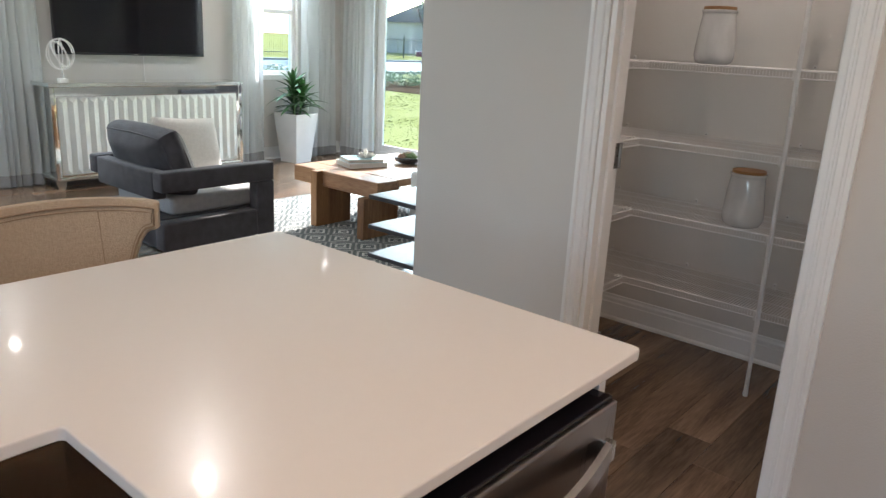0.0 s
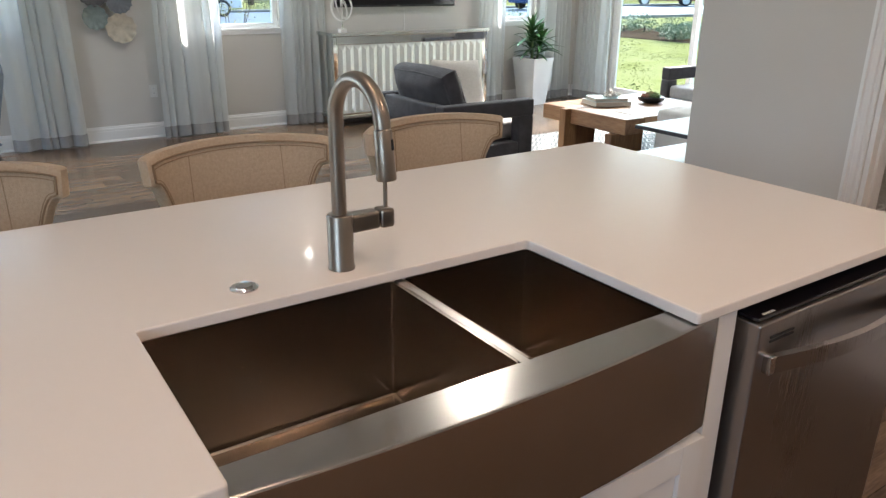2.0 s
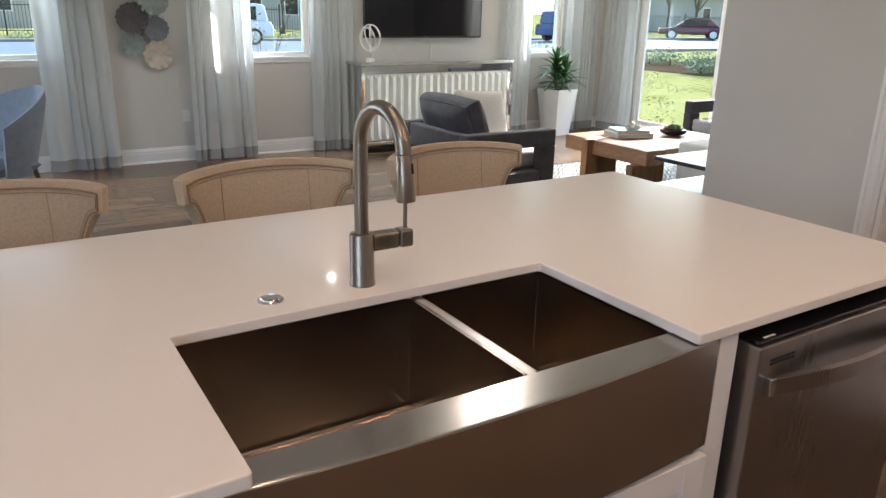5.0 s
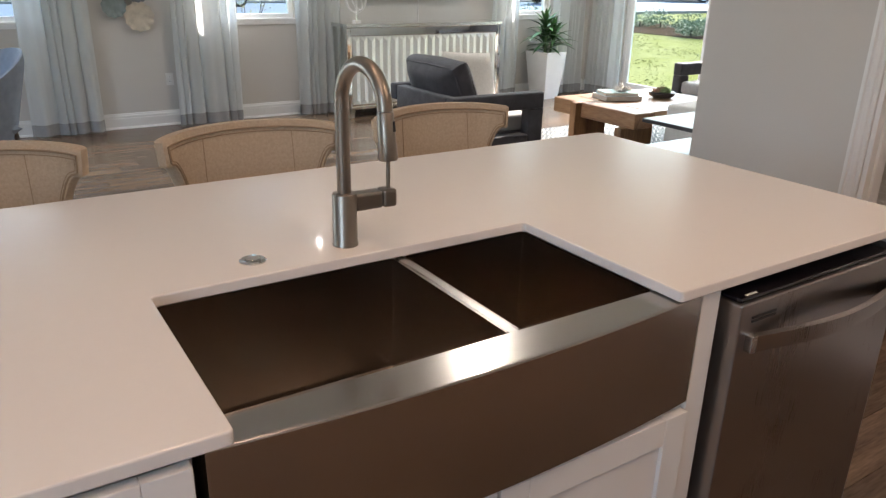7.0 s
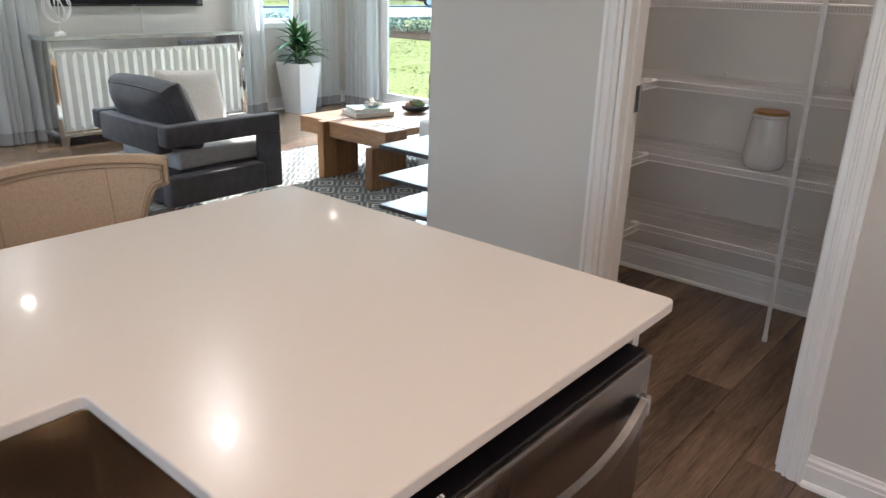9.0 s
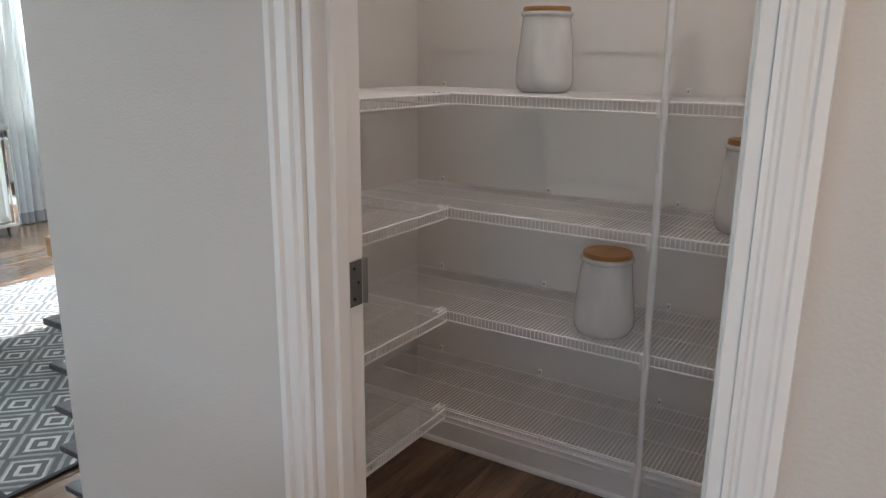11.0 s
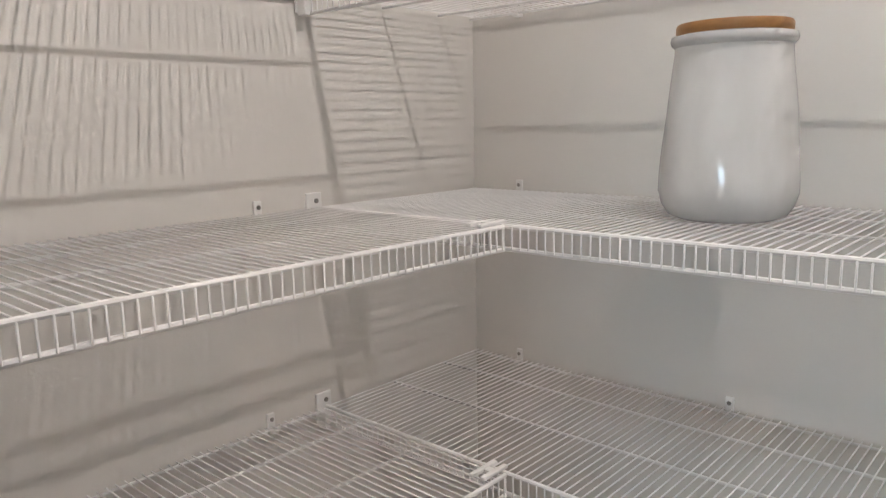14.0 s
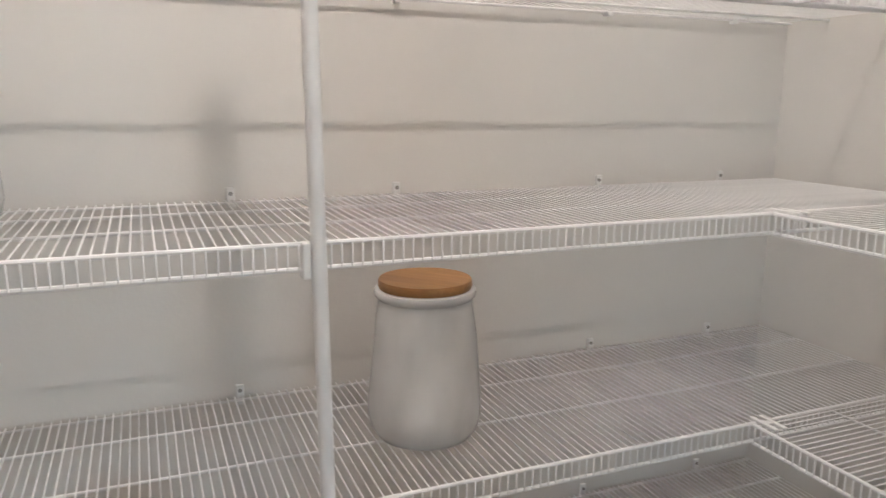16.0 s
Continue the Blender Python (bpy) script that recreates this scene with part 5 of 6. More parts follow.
def armchair():
    """Square velvet lounge chair; local x runs from its back to its front."""
    a = thing("armchair", "charcoal velvet armchair with open square arms", "armchair", "velvet armchairs")
    L, W = 0.80, 0.90
    for sy in (0, 1):
        y0, y1 = (0.0, 0.10) if sy == 0 else (W - 0.10, W)
        part("arm", boxes((0.0, y0, 0.505, L, y1, 0.625), (L - 0.135, y0, 0.15, L, y1, 0.505), (0.0, y0, 0.15, L - 0.135, y1, 0.325), bevel=0.014, seg=3), M_VELVET, a, "open velvet arm with a rectangular cut-out", smooth=True)
    part("seat_base", box(0.02, 0.10, 0.15, L - 0.02, W - 0.10, 0.33, 0.012, 3), M_VELVET, a, smooth=True)
    part("back_rail", box(0.0, 0.102, 0.45, 0.09, W - 0.102, 0.62, 0.014, 3), M_VELVET, a, smooth=True)
    part("seat_cushion", box(0.12, 0.105, 0.332, L - 0.01, W - 0.105, 0.455, 0.03, 4), M_SEATLIGHT, a, "light grey seat cushion", smooth=True)
    m = pose(0.200, W / 2 + 0.01, 0.640, 0, 70, 0)
    bc = part("back_cushion", plump(0.44, 0.70, 0.25, m), M_VELVET, a, "plump charcoal back cushion", smooth=True)
    for zz in (-0.060, 0.060):
        loop = [m @ Vector((x, y, zz)) for x, y in ((-0.192, -0.318), (0.0, -0.332), (0.192, -0.318), (0.202, 0.0), (0.192, 0.318), (0.0, 0.332), (-0.192, 0.318), (-0.202, 0.0), (-0.192, -0.318))]
        part("piping", tube(loop, 0.005, 6), M_VELVET, bc, smooth=True)
    for x in (0.05, L - 0.05):
        for y in (0.05, W - 0.05):
            part("leg", boxes((x - 0.012, y - 0.012, 0.0, x + 0.012, y + 0.012, 0.15), bevel=0.002), M_CHROME, a, "slim chrome leg")
    for y in (0.05, W - 0.05):
        part("runner", box(0.062, y - 0.010, 0.0, L - 0.062, y + 0.010, 0.012, 0.002), M_CHROME, a)
    return a


RUGZ = 0.013
ac = armchair()
ac.matrix_basis = pose(2.335, 3.84, RUGZ)
copy_thing(ac, pose(6.42, 4.78, RUGZ, 0, 0, 180))
tp = thing("throw_pillow", "white textured throw pillow leaning in the armchair", "pillow")
part("pillow_body", cushion(0.50, 0.42, 0.17, 16, 3, pose(2.335 + 0.56, 3.84 + 0.63, 0.665, 72, 4, 6)), M_WOOL, tp, smooth=True)

# ---------- rug ----------
rug = thing("rug", "grey and cream diamond-pattern woven rug on the wood floor", "rug")
bm = bmesh.new()
bmesh.ops.create_grid(bm, x_segments=60, y_segments=50, size=0.5, matrix=Matrix.Diagonal((3.06, 2.44, 1, 1)))
for v in bm.verts:
    v.co.z = 0.0105 + 0.0008 * noise.noise(v.co * 7)
o = part("weave", bm, M_RUG, rug)
o.location = (2.63 + 1.53, 2.765 + 1.22, 0)
part("binding", boxes((2.612, 2.745, 0.0, 5.708, 2.768, 0.0115), (2.612, 5.202, 0.0, 5.708, 5.225, 0.0115), (2.612, 2.768, 0.0, 2.635, 5.202, 0.0115), (5.685, 2.768, 0.0, 5.708, 5.202, 0.0115), bevel=0.004), M_RUGEDGE, rug)

# ---------- coffee table ----------
ct = thing("coffee_table", "chunky natural wood coffee table standing on the rug", "coffee table")
TT = 0.45
for k in range(3):
    y1 = 4.57 - 0.317 * k
    part("top_plank", box(4.085, y1 - 0.315, TT - 0.055, 4.86, y1, TT - 0.004 * (k % 2), 0.006), M_TABLE_Y, ct)
part("side_beam", box(3.872, 3.62, TT - 0.125, 4.083, 4.225, TT - 0.002, 0.008), M_TABLE_Y, ct)
part("end_block", box(3.872, 4.30, TT - 0.125, 4.083, 4.57, TT, 0.008), M_TABLE_Y, ct)
part("side_beam", box(4.862, 3.62, TT - 0.125, 5.06, 4.57, TT - 0.002, 0.008), M_TABLE_Y, ct)
for x0, x1 in ((3.815, 4.175), (4.42, 4.74)):
    for y0 in (4.228, 3.70):
        part("leg", box(x0, y0, RUGZ, x1, y0 + 0.07, TT - (0.001 if x0 < 4 and y0 > 4 else 0.127), 0.006), M_TABLE_Z, ct)

bk = thing("book_stack", "stack of two large pale books on the coffee table", "books")
for k, (z0, h, mcov, rot, sx, sy) in enumerate(((0.0, 0.036, M_COVER, 2, 0.34, 0.27), (0.037, 0.026, M_COVER2, -4, 0.30, 0.23))):
    m = pose(4.30, 4.24, TT + z0, 0, 0, rot - 20)
    b2 = bmesh.new()
    add_box(b2, -sx / 2, -sy / 2, 0, sx / 2, sy / 2, 0.003, bevel=0.001, m=m)
    add_box(b2, -sx / 2, -sy / 2, h - 0.003, sx / 2, sy / 2, h, bevel=0.001, m=m)
    add_box(b2, -sx / 2, sy / 2 - 0.004, 0.003, sx / 2, sy / 2, h - 0.003, m=m)
    cov = part("cover", b2, mcov if k else M_COVER, bk)
    b3 = bmesh.new()
    add_box(b3, -sx / 2 + 0.004, -sy / 2 + 0.004, 0.003, sx / 2 - 0.004, sy / 2 - 0.004, h - 0.003, m=m)
    part("page_block", b3, M_PAPER, cov)
cr = thing("coral_ornament", "white branching coral ornament on top of the books", "ornament")
bm = bmesh.new()
rnd = random.Random(9)
for k in range(26):
    a, e, ln = rnd.uniform(0, 6.28), rnd.uniform(0.15, 1.4), rnd.uniform(0.05, 0.085)
    d = Vector((math.cos(a) * math.cos(e), math.sin(a) * math.cos(e), math.sin(e)))
    p0 = Vector((4.32, 4.22, TT + 0.066)) + Vector((d.x, d.y, 0)) * 0.02
    add_tube(bm, [p0, p0 + d * ln * 0.5 + Vector((0, 0, 0.006)), p0 + d * ln], [0.010, 0.011, 0.006], 6)
bmesh.ops.recalc_face_normals(bm, faces=bm.faces)
part("coral", bm, M_CORAL, cr, smooth=True)

sb = thing("succulent_bowl", "dark bowl of mixed green and blush succulents", "plant bowl")
bx, by = 4.70, 4.10
part("bowl", lathe([(0.0, TT), (0.06, TT), (0.105, TT + 0.018), (0.118, TT + 0.04), (0.112, TT + 0.052), (0.104, TT + 0.05), (0.0, TT + 0.045)], 32, bx, by), M_BLACK, sb, "shallow dark bowl", smooth=True)
rnd = random.Random(12)
for k in range(11):
    bm = bmesh.new()
    a, rr = rnd.uniform(0, 6.28), 0.085 * math.sqrt(rnd.random())
    c = Vector((bx + rr * math.cos(a), by + rr * math.sin(a), TT + 0.046))
    for q in range(16):
        g, el = q * 2.4, 0.25 + 1.1 * q / 16
        d = Vector((math.cos(g) * math.cos(el), math.sin(g) * math.cos(el), math.sin(el)))
        ln = rnd.uniform(0.035, 0.055)
        add_tube(bm, [c, c + d * ln * 0.55, c + d * ln], [0.004, 0.0085, 0.001], 5)
    bmesh.ops.recalc_face_normals(bm, faces=bm.faces)
    part("rosette", bm, M_PINK if k % 3 == 0 else M_LEAF2, sb, smooth=True)

# ---------- tiered side shelf, white ottoman, dining chair ----------
et = thing("tiered_shelf", "open shelf of weathered black wood tiers against the wall", "shelf unit")
for k, z in enumerate((0.115, 0.262, 0.408, 0.556, 0.708)):
    bm = bmesh.new()
    add_box(bm, 2.69, 2.005, z - 0.022, 3.60, 2.49, z, bevel=0.004)
    part("tier", bm, M_SLATE, et)
for x in (3.12, 3.56):
    for y in (2.06, 2.42):
        part("post", box(x - 0.012, y - 0.012, 0.0, x + 0.012, y + 0.012, 0.686, 0.002), M_BLACK, et)

ot = thing("ottoman", "white upholstered ottoman by the coffee table", "ottoman")
part("cushion", box(4.14, 2.98, 0.10, 4.84, 3.56, 0.52, 0.03, 4), M_WHITE_SOFA, ot, smooth=True)
part("base", box(4.18, 3.02, RUGZ, 4.80, 3.52, 0.10, 0.005), M_DARKLEG, ot)

dc = thing("dining_chair", "blue-grey upholstered dining chair with a curved back", "chair")
bm = bmesh.new()
n, nz = 24, 10
F, B = [], []
for g, off in ((F, 0.0), (B, 0.055)):
    for i in range(n + 1):
        a = radians(-100 + 200 * i / n)
        col = []
        for j in range(nz + 1):
            t = j / nz
            edge = 0.02 * max(0, (t - 0.85) / 0.15) ** 2 * (1 if off == 0 else -1)
            top = 0.50 + 0.42 * math.cos(a * 0.52) ** 1.5
            z = 0.36 + (top - 0.36) * t
            r = 0.165 + off + 0.135 * t + edge
            col.append(bm.verts.new((r * math.sin(a) * 1.0, r * math.cos(a), z)))
        g.append(col)
for i in range(n):
    for j in range(nz):
        bm.faces.new((F[i][j], F[i + 1][j], F[i + 1][j + 1], F[i][j + 1]))
        bm.faces.new((B[i][j], B[i][j + 1], B[i + 1][j + 1], B[i + 1][j]))
    bm.faces.new((F[i][nz], F[i + 1][nz], B[i + 1][nz], B[i][nz]))
    bm.faces.new((F[i][0], B[i][0], B[i + 1][0], F[i + 1][0]))
for k in (0, n):
    for j in range(nz):
        bm.faces.new((F[k][j], F[k][j + 1], B[k][j + 1], B[k][j]))
bmesh.ops.recalc_face_normals(bm, faces=bm.faces)
part("backrest", bm, M_BLUEGREY, dc, smooth=True)
part("seat", cushion(0.42, 0.42, 0.14, 12, 4, pose(0, -0.02, 0.43)), M_BLUEGREY, dc, smooth=True)
for sx in (-1, 1):
    for sy in (-1, 1):
        part("leg", tube([(sx * 0.16, sy * 0.16, 0.40), (sx * 0.22, sy * 0.22, 0.0)], [0.017, 0.010], 10), M_DARKLEG, dc)
dc.matrix_basis = pose(-0.42, 5.30, 0, 0, 0, -70)

# ---------- outdoors ----------
M_GRASS = mat("lawn_grass", (0.27, 0.265, 0.085), (0.36, 0.345, 0.15), 1.4, 0.95, spec=0.0, bump=1.0, bump_scale=60)
M_BLADE = mat("grass_blade", (0.28, 0.28, 0.085), (0.38, 0.365, 0.15), 0.8, 0.9, spec=0.05)
# asphalt colour lightened and blued to carry the sky's reflection
M_ROAD_SKYLIT = mat("asphalt", (0.15, 0.18, 0.225), (0.19, 0.22, 0.26), 2, 0.5, bump=0.4, bump_scale=90)
M_PAVE = mat("concrete_walk", (0.26, 0.255, 0.24), (0.22, 0.215, 0.20), 3, 0.85, spec=0.1, bump=0.2)
M_MULCH = mat("mulch_bed", (0.07, 0.045, 0.03), (0.13, 0.09, 0.06), 12, 0.95, spec=0.0, bump=1.0, bump_scale=40)
M_SHRUB = mat("shrub_leaves", (0.13, 0.20, 0.08), (0.27, 0.30, 0.15), 4, 0.7, vary=0.25)
TWX, TWY = 2.45, 8.6
M_YELLOWLEAF = mat("yellowing_leaf", (0.30, 0.24, 0.06), (0.20, 0.22, 0.06), 5, 0.6)
M_TREE = mat("tree_leaves", (0.07, 0.12, 0.05), (0.13, 0.19, 0.08), 2, 0.7, vary=0.25)
M_BARK = mat("bark", (0.12, 0.085, 0.06), (0.07, 0.05, 0.035), 20, 0.9, bump=0.8, bump_scale=40)
M_IRON = mat("black_iron", (0.012, 0.012, 0.013), None, 10, 0.5)
M_STUCCO = mat("stucco", (0.45, 0.42, 0.38), (0.40, 0.37, 0.33), 1, 0.85)
M_ROOF = mat("roof_shingle", (0.11, 0.09, 0.08), (0.15, 0.13, 0.11), 8, 0.9)
M_CARWHITE = mat("white_car_paint", (0.72, 0.73, 0.74), None, 1, 0.2)
M_CARBLUE = mat("blue_car_paint", (0.03, 0.08, 0.22), None, 1, 0.2)
M_CARRED = mat("dark_red_car_paint", (0.14, 0.03, 0.035), None, 1, 0.2)
M_CARGLASS = mat("dark_car_glass", (0.02, 0.025, 0.03), None, 1, 0.05)
M_RIM = mat("silver_wheel_rim", (0.55, 0.57, 0.60), None, 4, 0.3, 0.6)
M_TYRE = mat("tyre_rubber", (0.02, 0.02, 0.021), None, 20, 0.85)
GZ, RZ2 = -0.16, -0.15      # ground at the house and at the street


def ground_z(x, y):
    t = min(1.0, max(0.0, (max(x - 6.76, y - 7.26) - 1.0) / 9.0))
    return GZ + (RZ2 - GZ) * t * t * (3 - 2 * t)


bm = bmesh.new()
gs = [-600, -200, -80] + [-40 + 1.0 * k for k in range(101)] + [100, 250, 700]
gv = [[bm.verts.new((x, y, ground_z(x, y) - 0.004 + (0.02 * noise.noise(Vector((x, y, 0)) * 0.7) if 8.5 < max(x, y) < 17 else 0))) for y in gs] for x in gs]
for i in range(len(gs) - 1):
    for j in range(len(gs) - 1):
        bm.faces.new((gv[i][j], gv[i + 1][j], gv[i + 1][j + 1], gv[i][j + 1]))
tagged(part("ground", bm, M_GRASS, smooth=True), "sunlit green lawn rising gently to the road", "lawn", kind="structure")
rnd = random.Random(77)
verts, faces = [], []
for k in range(26000):
    if k < 18000:
        x, y = rnd.uniform(7.0, 17.0), rnd.uniform(1.5, 18.0)
    else:
        x, y = rnd.uniform(-6, 14), rnd.uniform(10, 23)
    z, a, s, h = ground_z(x, y) - 0.01, rnd.uniform(0, 6.28), rnd.uniform(0.010, 0.022), rnd.uniform(0.012, 0.03)
    i0 = len(verts)
    lx, ly = rnd.uniform(-0.06, 0.06), rnd.uniform(-0.06, 0.06)
    verts += [(x - s * math.cos(a), y - s * math.sin(a), z), (x + s * math.cos(a), y + s * math.sin(a), z), (x + lx, y + ly, z + h)]
    faces.append((i0, i0 + 1, i0 + 2))
me = bpy.data.meshes.new("grass_blades")
me.from_pydata(verts, [], faces)
me.materials.append(M_BLADE)
tagged(new("grass_blades", me), "uneven blades of sunlit yellow-green lawn grass", "grass", kind="stuff")
# the street turns the corner of the lot: one arm along x, one along y
S0, S1, E0, E1 = 24.5, 36.5, 36.0, 46.5
tagged(part("road", boxes((-120, S0, RZ2 - 0.2, E1, S1, RZ2 + 0.02), (E0, -80, RZ2 - 0.2, E1, S0, RZ2 + 0.02)), M_ROAD_SKYLIT), "grey asphalt street beyond the lawn", "road", kind="structure")
tagged(part("kerb", boxes((-120, S0 - 0.25, RZ2 - 0.2, E0 - 0.25, S0, RZ2 + 0.12), (E0 - 0.25, -80, RZ2 - 0.2, E0, S0, RZ2 + 0.12), (-120, S1, RZ2 - 0.2, E1 + 0.25, S1 + 0.25, RZ2 + 0.12), (E1, -80, RZ2 - 0.2, E1 + 0.25, S1, RZ2 + 0.12)), M_PAVE), "pale concrete street kerb", "kerb", kind="structure")
tagged(part("pavement", boxes((-120, S1 + 2, RZ2 - 0.2, E1 + 3.5, S1 + 3.5, RZ2 + 0.03), (E1 + 2, -80, RZ2 - 0.2, E1 + 3.5, S1 + 2, RZ2 + 0.03)), M_PAVE), "pale concrete sidewalk across the street", "sidewalk", kind="structure")
bm = bmesh.new()
n = 40
for x0, x1, y0, y1 in ((17.0, 21.5, 2.0, 24.0), (-14.0, 30.0, S1 + 0.4, S1 + 1.7)):
    g = [[bm.verts.new((x0 + (x1 - x0) * i / n, y0 + (y1 - y0) * j / n, ground_z(x0 + (x1 - x0) * i / n, y0 + (y1 - y0) * j / n) + 0.02 - 0.03 * (i in (0, n) or j in (0, n)))) for j in range(n + 1)] for i in range(n + 1)]
    for i in range(n):
        for j in range(n):
            bm.faces.new((g[i][j], g[i + 1][j], g[i + 1][j + 1], g[i][j + 1]))
tagged(part("planting_bed", bm, M_MULCH), "mulched planting bed across the lawn", "planting bed", kind="structure")


def leaf_cloud(bm, c, rx, ry, rz, count, size, rnd):
    for _ in range(count):
        while True:
            p = Vector((rnd.uniform(-1, 1), rnd.uniform(-1, 1), rnd.uniform(-1, 1)))
            if 0.3 < p.length < 1:
                break
        p = Vector((c[0] + p.x * rx, c[1] + p.y * ry, c[2] + p.z * rz))
        u = Vector((rnd.gauss(0, 1), rnd.gauss(0, 1), rnd.gauss(0, 1))).normalized()
        v = u.orthogonal().normalized()
        s = size * rnd.uniform(0.6, 1.3)
        bm.faces.new([bm.verts.new(p + u * s), bm.verts.new(p + v * s * 0.45), bm.verts.new(p - u * s), bm.verts.new(p - v * s * 0.45)])


rnd = random.Random(21)
for k in range(78):
    if k < 60:
        x, y = rnd.uniform(17.3, 21.2), rnd.uniform(8, 23.6)
    else:
        x, y = rnd.uniform(-6, 20), rnd.uniform(S1 + 0.6, S1 + 1.5)
    h = rnd.uniform(0.3, 0.6)
    zg = ground_z(x, y)
    s = thing("shrub", "low leafy garden shrub in the mulch bed", "shrub", "garden shrubs")
    bm = bmesh.new()
    leaf_cloud(bm, (x, y, zg + h * 0.5), h * 1.1, h * 1.1, h * 0.5, 260, 0.05, rnd)
    part("crown", bm, M_SHRUB, s)
    part("trunk", tube([(x, y, zg), (x, y, zg + h * 0.5)], [0.03, 0.015], 6), M_BARK, s)


# twiggy bush under the window
tw = thing("bush", "sparse twiggy bush with yellowing leaves outside the window", "bush")
rnd = random.Random(5)
bm, lf = bmesh.new(), bmesh.new()
for k in range(16):
    p = Vector((TWX + rnd.uniform(-0.08, 0.08), TWY + rnd.uniform(-0.08, 0.08), ground_z(TWX, TWY) - 0.02))
    d = Vector((rnd.uniform(-0.45, 0.45), rnd.uniform(-0.3, 0.3), 1.0))
    q = p + d * rnd.uniform(0.6, 0.9)
    e = q + Vector((d.x * 0.5 + rnd.uniform(-0.2, 0.2), d.y, 0.6)) * rnd.uniform(0.6, 1.2)
    add_tube(bm, [p, q, e], [0.008, 0.006, 0.003], 5)
    leaf_cloud(lf, e, 0.12, 0.12, 0.16, 12, 0.022, rnd)
part("twigs", bm, M_BARK, tw)
part("leaves", lf, M_YELLOWLEAF, tw)


def tree(x, y, h, seed):
    r = random.Random(seed)
    t = thing("tree", "leafy broad street tree across the road", "tree", "street trees")
    pts = [(x, y, RZ2), (x + r.uniform(-.1, .1), y, RZ2 + h * 0.25), (x + r.uniform(-.2, .2), y + r.uniform(-.2, .2), RZ2 + h * 0.55)]
    bm = bmesh.new()
    add_tube(bm, pts, [0.17, 0.12, 0.07], 8)
    cr = bmesh.new()
    for _ in range(9):
        a = r.uniform(0, 6.28)
        e = Vector((x + math.cos(a) * h * r.uniform(.1, .3), y + math.sin(a) * h * r.uniform(.1, .3), RZ2 + h * r.uniform(0.5, 0.9)))
        add_tube(bm, [pts[1] if r.random() < .5 else pts[2], e], [0.06, 0.02], 5)
        leaf_cloud(cr, e, h * 0.15, h * 0.15, h * 0.11, 170, 0.14, r)
    part("trunk", bm, M_BARK, t)
    part("crown", cr, M_TREE, t)


for i, (x, y, h) in enumerate(((4, 47, 7), (11, 46, 6), (17, 47.5, 7.5), (24, 46.5, 6.5), (32, 48, 8), (55, 46, 7.5), (54, 39, 6.5), (55, 32, 7.5), (54, 24, 7), (-6, 47, 7), (-14, 46, 8), (42, 50, 9), (58, 52, 9))):
    tree(x, y, h, 40 + i)

# iron fence along the far sidewalk
for (ax, ay), (bx2, by2) in (((-30, 44.2), (51.0, 44.2)), ((51.4, 44.2), (51.4, 5))):
    fe = thing("fence", "black iron picket fence behind the sidewalk", "fence")
    ln = math.hypot(bx2 - ax, by2 - ay)
    ux, uy = (bx2 - ax) / ln, (by2 - ay) / ln
    part("rails", tube([(ax, ay, RZ2 + 0.25), (bx2, by2, RZ2 + 0.25)], 0.02, 4), M_IRON, fe)
    part("rails", tube([(ax, ay, RZ2 + 1.5), (bx2, by2, RZ2 + 1.5)], 0.02, 4), M_IRON, fe)
    bm = bmesh.new()
    for k in range(int(ln / 0.16)):
        add_tube(bm, [(ax + ux * 0.16 * k, ay + uy * 0.16 * k, RZ2), (ax + ux * 0.16 * k, ay + uy * 0.16 * k, RZ2 + 1.65)], 0.012, 4)
    p = part("pickets", bm, M_IRON, fe)
    p["kind"] = "stuff"
    for k in range(int(ln / 2.4)):
        part("post", box(ax + ux * 2.4 * k - 0.035, ay + uy * 2.4 * k - 0.035, RZ2, ax + ux * 2.4 * k + 0.035, ay + uy * 2.4 * k + 0.035, RZ2 + 1.8), M_IRON, fe)


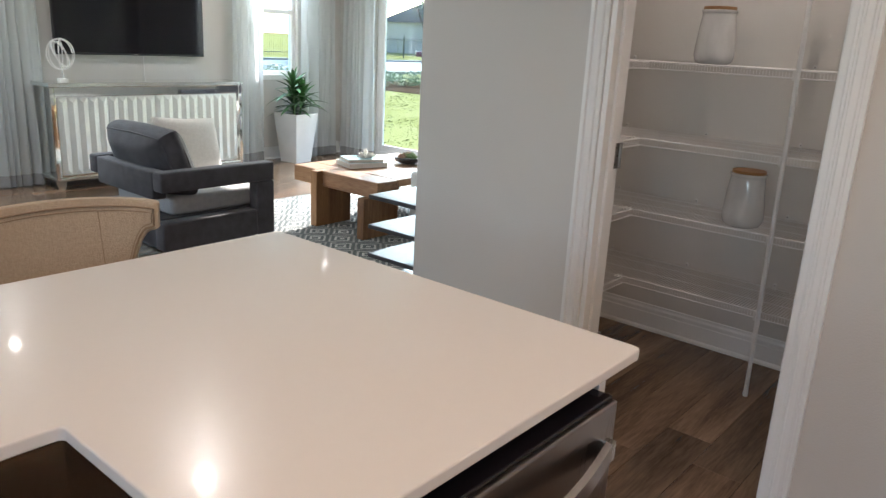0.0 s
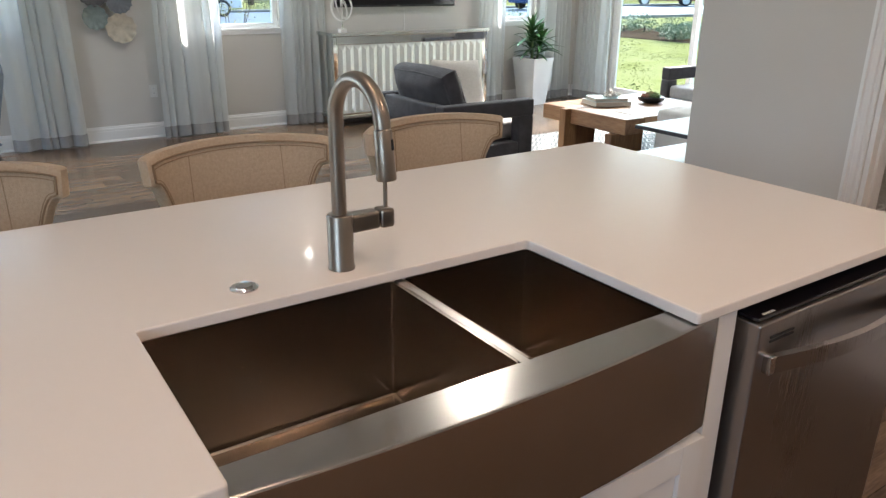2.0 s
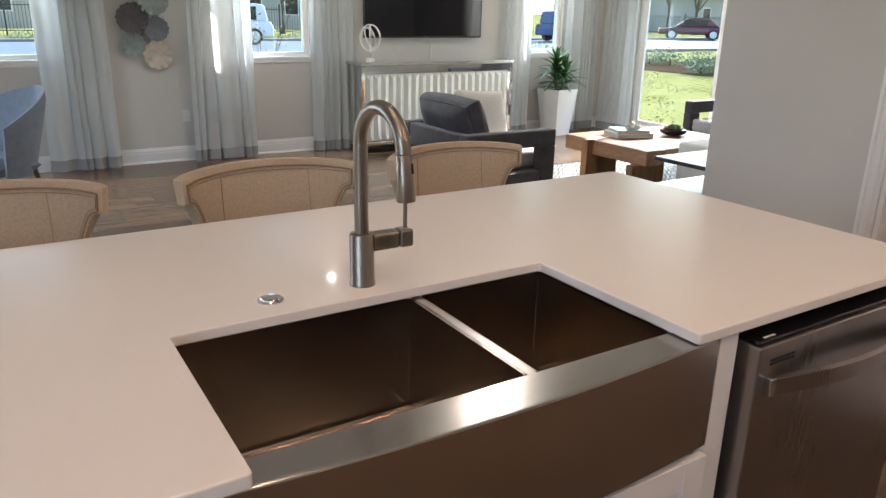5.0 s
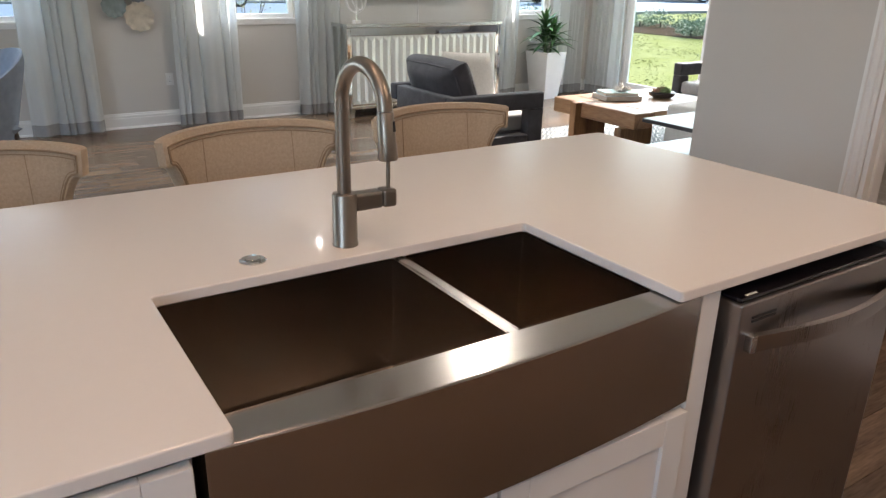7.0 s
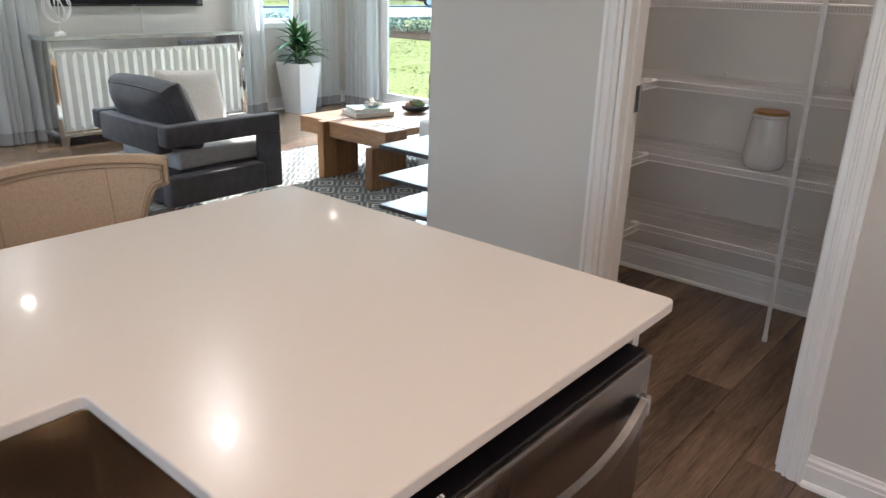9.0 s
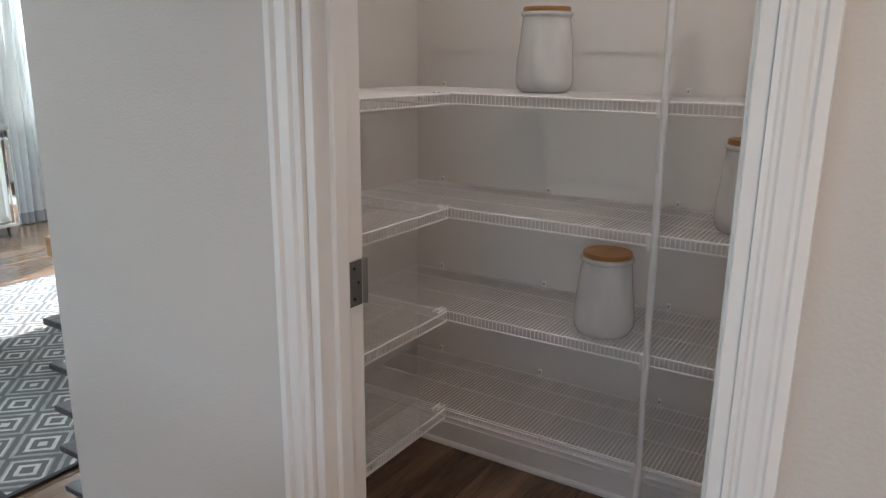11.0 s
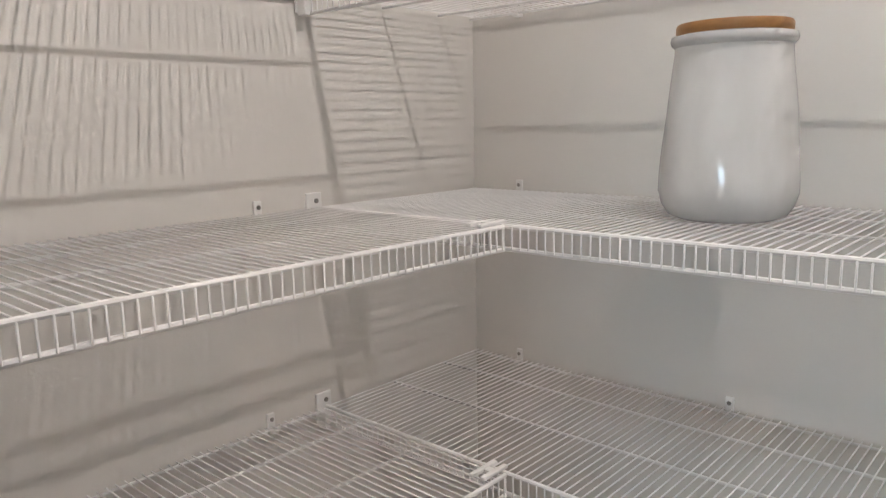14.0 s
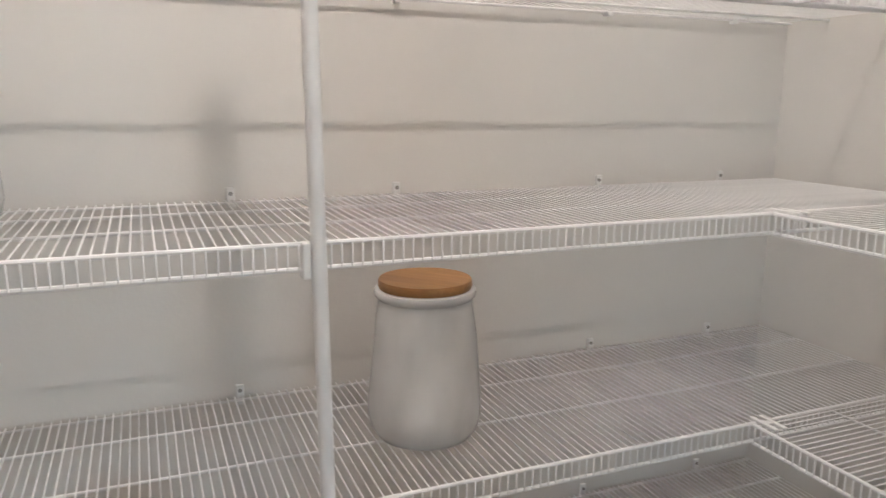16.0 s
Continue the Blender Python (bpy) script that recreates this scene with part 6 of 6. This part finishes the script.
def car(paint, tall, label, m):
    c = thing("car", label, "car", "parked cars", m=m)
    L, W = 4.6, 1.85
    belt, roof = (1.0, 1.75) if tall else (0.88, 1.48)
    side = [(-2.3, 0.35), (-2.3, 0.75), (-2.2, belt - 0.02), (-1.95 if tall else -1.5, belt), (0.85, belt), (2.0, belt - 0.14), (2.28, 0.72), (2.3, 0.35)]
    cab = [(-2.1 if tall else -1.75, belt), (-1.95 if tall else -1.1, roof - 0.06), (-1.6 if tall else -0.7, roof), (0.1, roof), (0.35, roof - 0.04), (1.15, belt)]
    for nm, prof, w0, mt in (("body", side, W / 2, paint), ("cabin", cab, W / 2 - 0.1, paint)):
        bm = bmesh.new()
        A = [bm.verts.new((x, -w0, z)) for x, z in prof]
        B = [bm.verts.new((x, w0, z)) for x, z in prof]
        bm.faces.new(A)
        bm.faces.new(B[::-1])
        for i in range(len(prof)):
            bm.faces.new((A[i], A[(i + 1) % len(prof)], B[(i + 1) % len(prof)], B[i]))
        bmesh.ops.recalc_face_normals(bm, faces=bm.faces)
        bmesh.ops.bevel(bm, geom=list(bm.edges), offset=0.06, segments=3, affect='EDGES', profile=0.5)
        part(nm, bm, mt, c, smooth=True)
    for sy in (-1, 1):
        y = sy * (W / 2 - 0.096)
        for x0, x1 in ((-1.55, -0.75) if tall else (-1.0, -0.4), (-0.68 if tall else -0.33, 0.62)):
            part("side_window", boxes((x0, y - 0.004, belt + 0.06, x1, y + 0.004, roof - 0.13), bevel=0.003), M_CARGLASS, c, "dark side window")
    for x in (-1.4, 1.4):
        for sy in (-1, 1):
            y = sy * (W / 2 - 0.08)
            ty = part("tyre", tube([(x, y - 0.11, 0.35), (x, y + 0.11, 0.35)], 0.35, 24), M_TYRE, c, "black tyre")
            part("rim", tube([(x, y + sy * 0.112, 0.35), (x, y + sy * 0.118, 0.35)], 0.24, 16), M_RIM, ty, "grey alloy rim")
    for sy in (-1, 1):
        part("headlight", box(2.2, sy * 0.62 - 0.16, 0.68, 2.29, sy * 0.62 + 0.16, 0.80, 0.02), M_CHROME, c)
        part("tail_light", box(-2.31, sy * 0.72 - 0.12, 0.72, -2.22, sy * 0.72 + 0.12, 0.95, 0.02), M_CARRED, c)
    return c


car(M_CARWHITE, True, "white sport utility vehicle parked on the street", pose(8.9, 33.7, RZ2 + 0.02, 0, 0, 180))
car(M_CARBLUE, True, "blue car parked along the street", pose(30.6, 34.6, RZ2 + 0.02, 0, 0, 0))
car(M_CARRED, False, "dark red sedan parked on the side street", pose(43.4, 36.6, RZ2 + 0.02, 0, 0, 135))


def house(x0, y0, x1, y1, h, label):
    hs = thing("house", label, "house", "houses across the street")
    part("wall", box(x0, y0, RZ2, x1, y1, h), M_STUCCO, hs)
    bm = bmesh.new()
    v = [bm.verts.new(p) for p in ((x0 - 0.5, y0 - 0.5, h), (x1 + 0.5, y0 - 0.5, h), (x1 + 0.5, y1 + 0.5, h), (x0 - 0.5, y1 + 0.5, h), (x0 + 2, (y0 + y1) / 2, h + 2.4), (x1 - 2, (y0 + y1) / 2, h + 2.4))]
    for f in ((0, 1, 5, 4), (2, 3, 4, 5), (1, 2, 5), (3, 0, 4), (3, 2, 1, 0)):
        bm.faces.new([v[i] for i in f])
    part("roof", bm, M_ROOF, hs)
    for k in range(int((x1 - x0) / 3)):
        w = part("window", box(x0 + 1 + 3 * k, y0 - 0.05, 0.9, x0 + 2.2 + 3 * k, y0 - 0.002, 2.3), M_TRIM, hs)
        part("pane", box(x0 + 1.08 + 3 * k, y0 - 0.06, 0.98, x0 + 2.12 + 3 * k, y0 - 0.051, 2.22), M_CARGLASS, w)


house(-12, 57, 4, 67, 3.2, "single-storey stucco house across the street")
house(14, 58, 32, 68, 3.2, "single-storey stucco house across the street")
house(62, 52, 76, 62, 3.2, "single-storey stucco house on the far corner")

hy = thing("fire_hydrant", "red and grey fire hydrant near the far kerb", "fire hydrant")
part("barrel", lathe([(0.16, RZ2), (0.16, RZ2 + 0.06), (0.11, RZ2 + 0.08), (0.11, RZ2 + 0.55), (0.14, RZ2 + 0.57), (0.13, RZ2 + 0.68), (0.05, RZ2 + 0.78), (0.0, RZ2 + 0.8)], 16, 2.3, 38.3), M_CARRED, hy)
part("nozzle", tube([(2.08, 38.3, RZ2 + 0.45), (2.52, 38.3, RZ2 + 0.45)], 0.06, 10), M_DARKMETAL, hy)

# ---------- floor planks ----------
tagged(part("floor", boxes((LX, BY, -0.03, RX, TVY, -0.012)), M_BLACK), "wide brown oak-look plank floor", "floor", kind="structure")
fl = bpy.data.objects["floor"]
PW, PL2 = 0.181, 1.22


def plank_mesh(length, width):
    bm = bmesh.new()
    add_box(bm, 0, 0, -0.012, length - 0.0016, width - 0.0016, 0.0, bevel=0.0012, seg=1)
    me = bpy.data.meshes.new("plank")
    bm.to_mesh(me)
    bm.free()
    me.materials.append(M_PLANK)
    return me


cache = {}
rnd = random.Random(3)
rows = int((TVY - BY) / PW) + 1
rest = bmesh.new()
y_base = 0.722 - PW * math.ceil((0.722 - BY) / PW)
count = 0
for r in range(rows + 1):
    y0 = y_base + r * PW
    ya, yb = max(y0, BY), min(y0 + PW, TVY)
    if yb - ya < 0.01:
        continue
    off = 0.0 if abs(y0 - (0.722 - PW)) < 1e-6 else rnd.uniform(0, PL2)
    x = LX - off if abs(y0 - (0.722 - PW)) > 1e-6 else 2.668 - PL2 * math.ceil((2.668 - LX) / PL2)
    while x < RX:
        xa, xb = max(x, LX), min(x + PL2, RX)
        x += PL2
        if xb - xa < 0.01:
            continue
        if xb > 0.6 and count < 298 and not (ya > 0.4 and yb < 1.5 and xb < 1.45) and not (yb < -0.4):
            key = (round(xb - xa, 3), round(yb - ya, 3))
            if key not in cache:
                cache[key] = plank_mesh(*key)
            p = new("plank", cache[key])
            p.parent = fl
            p.location = (xa, ya, 0)
            count += 1
        else:
            add_box(rest, xa, ya, -0.012, xb - 0.0016, yb - 0.0016, 0.0)
o = part("planks", rest, M_PLANK, fl)
o["kind"] = "stuff"
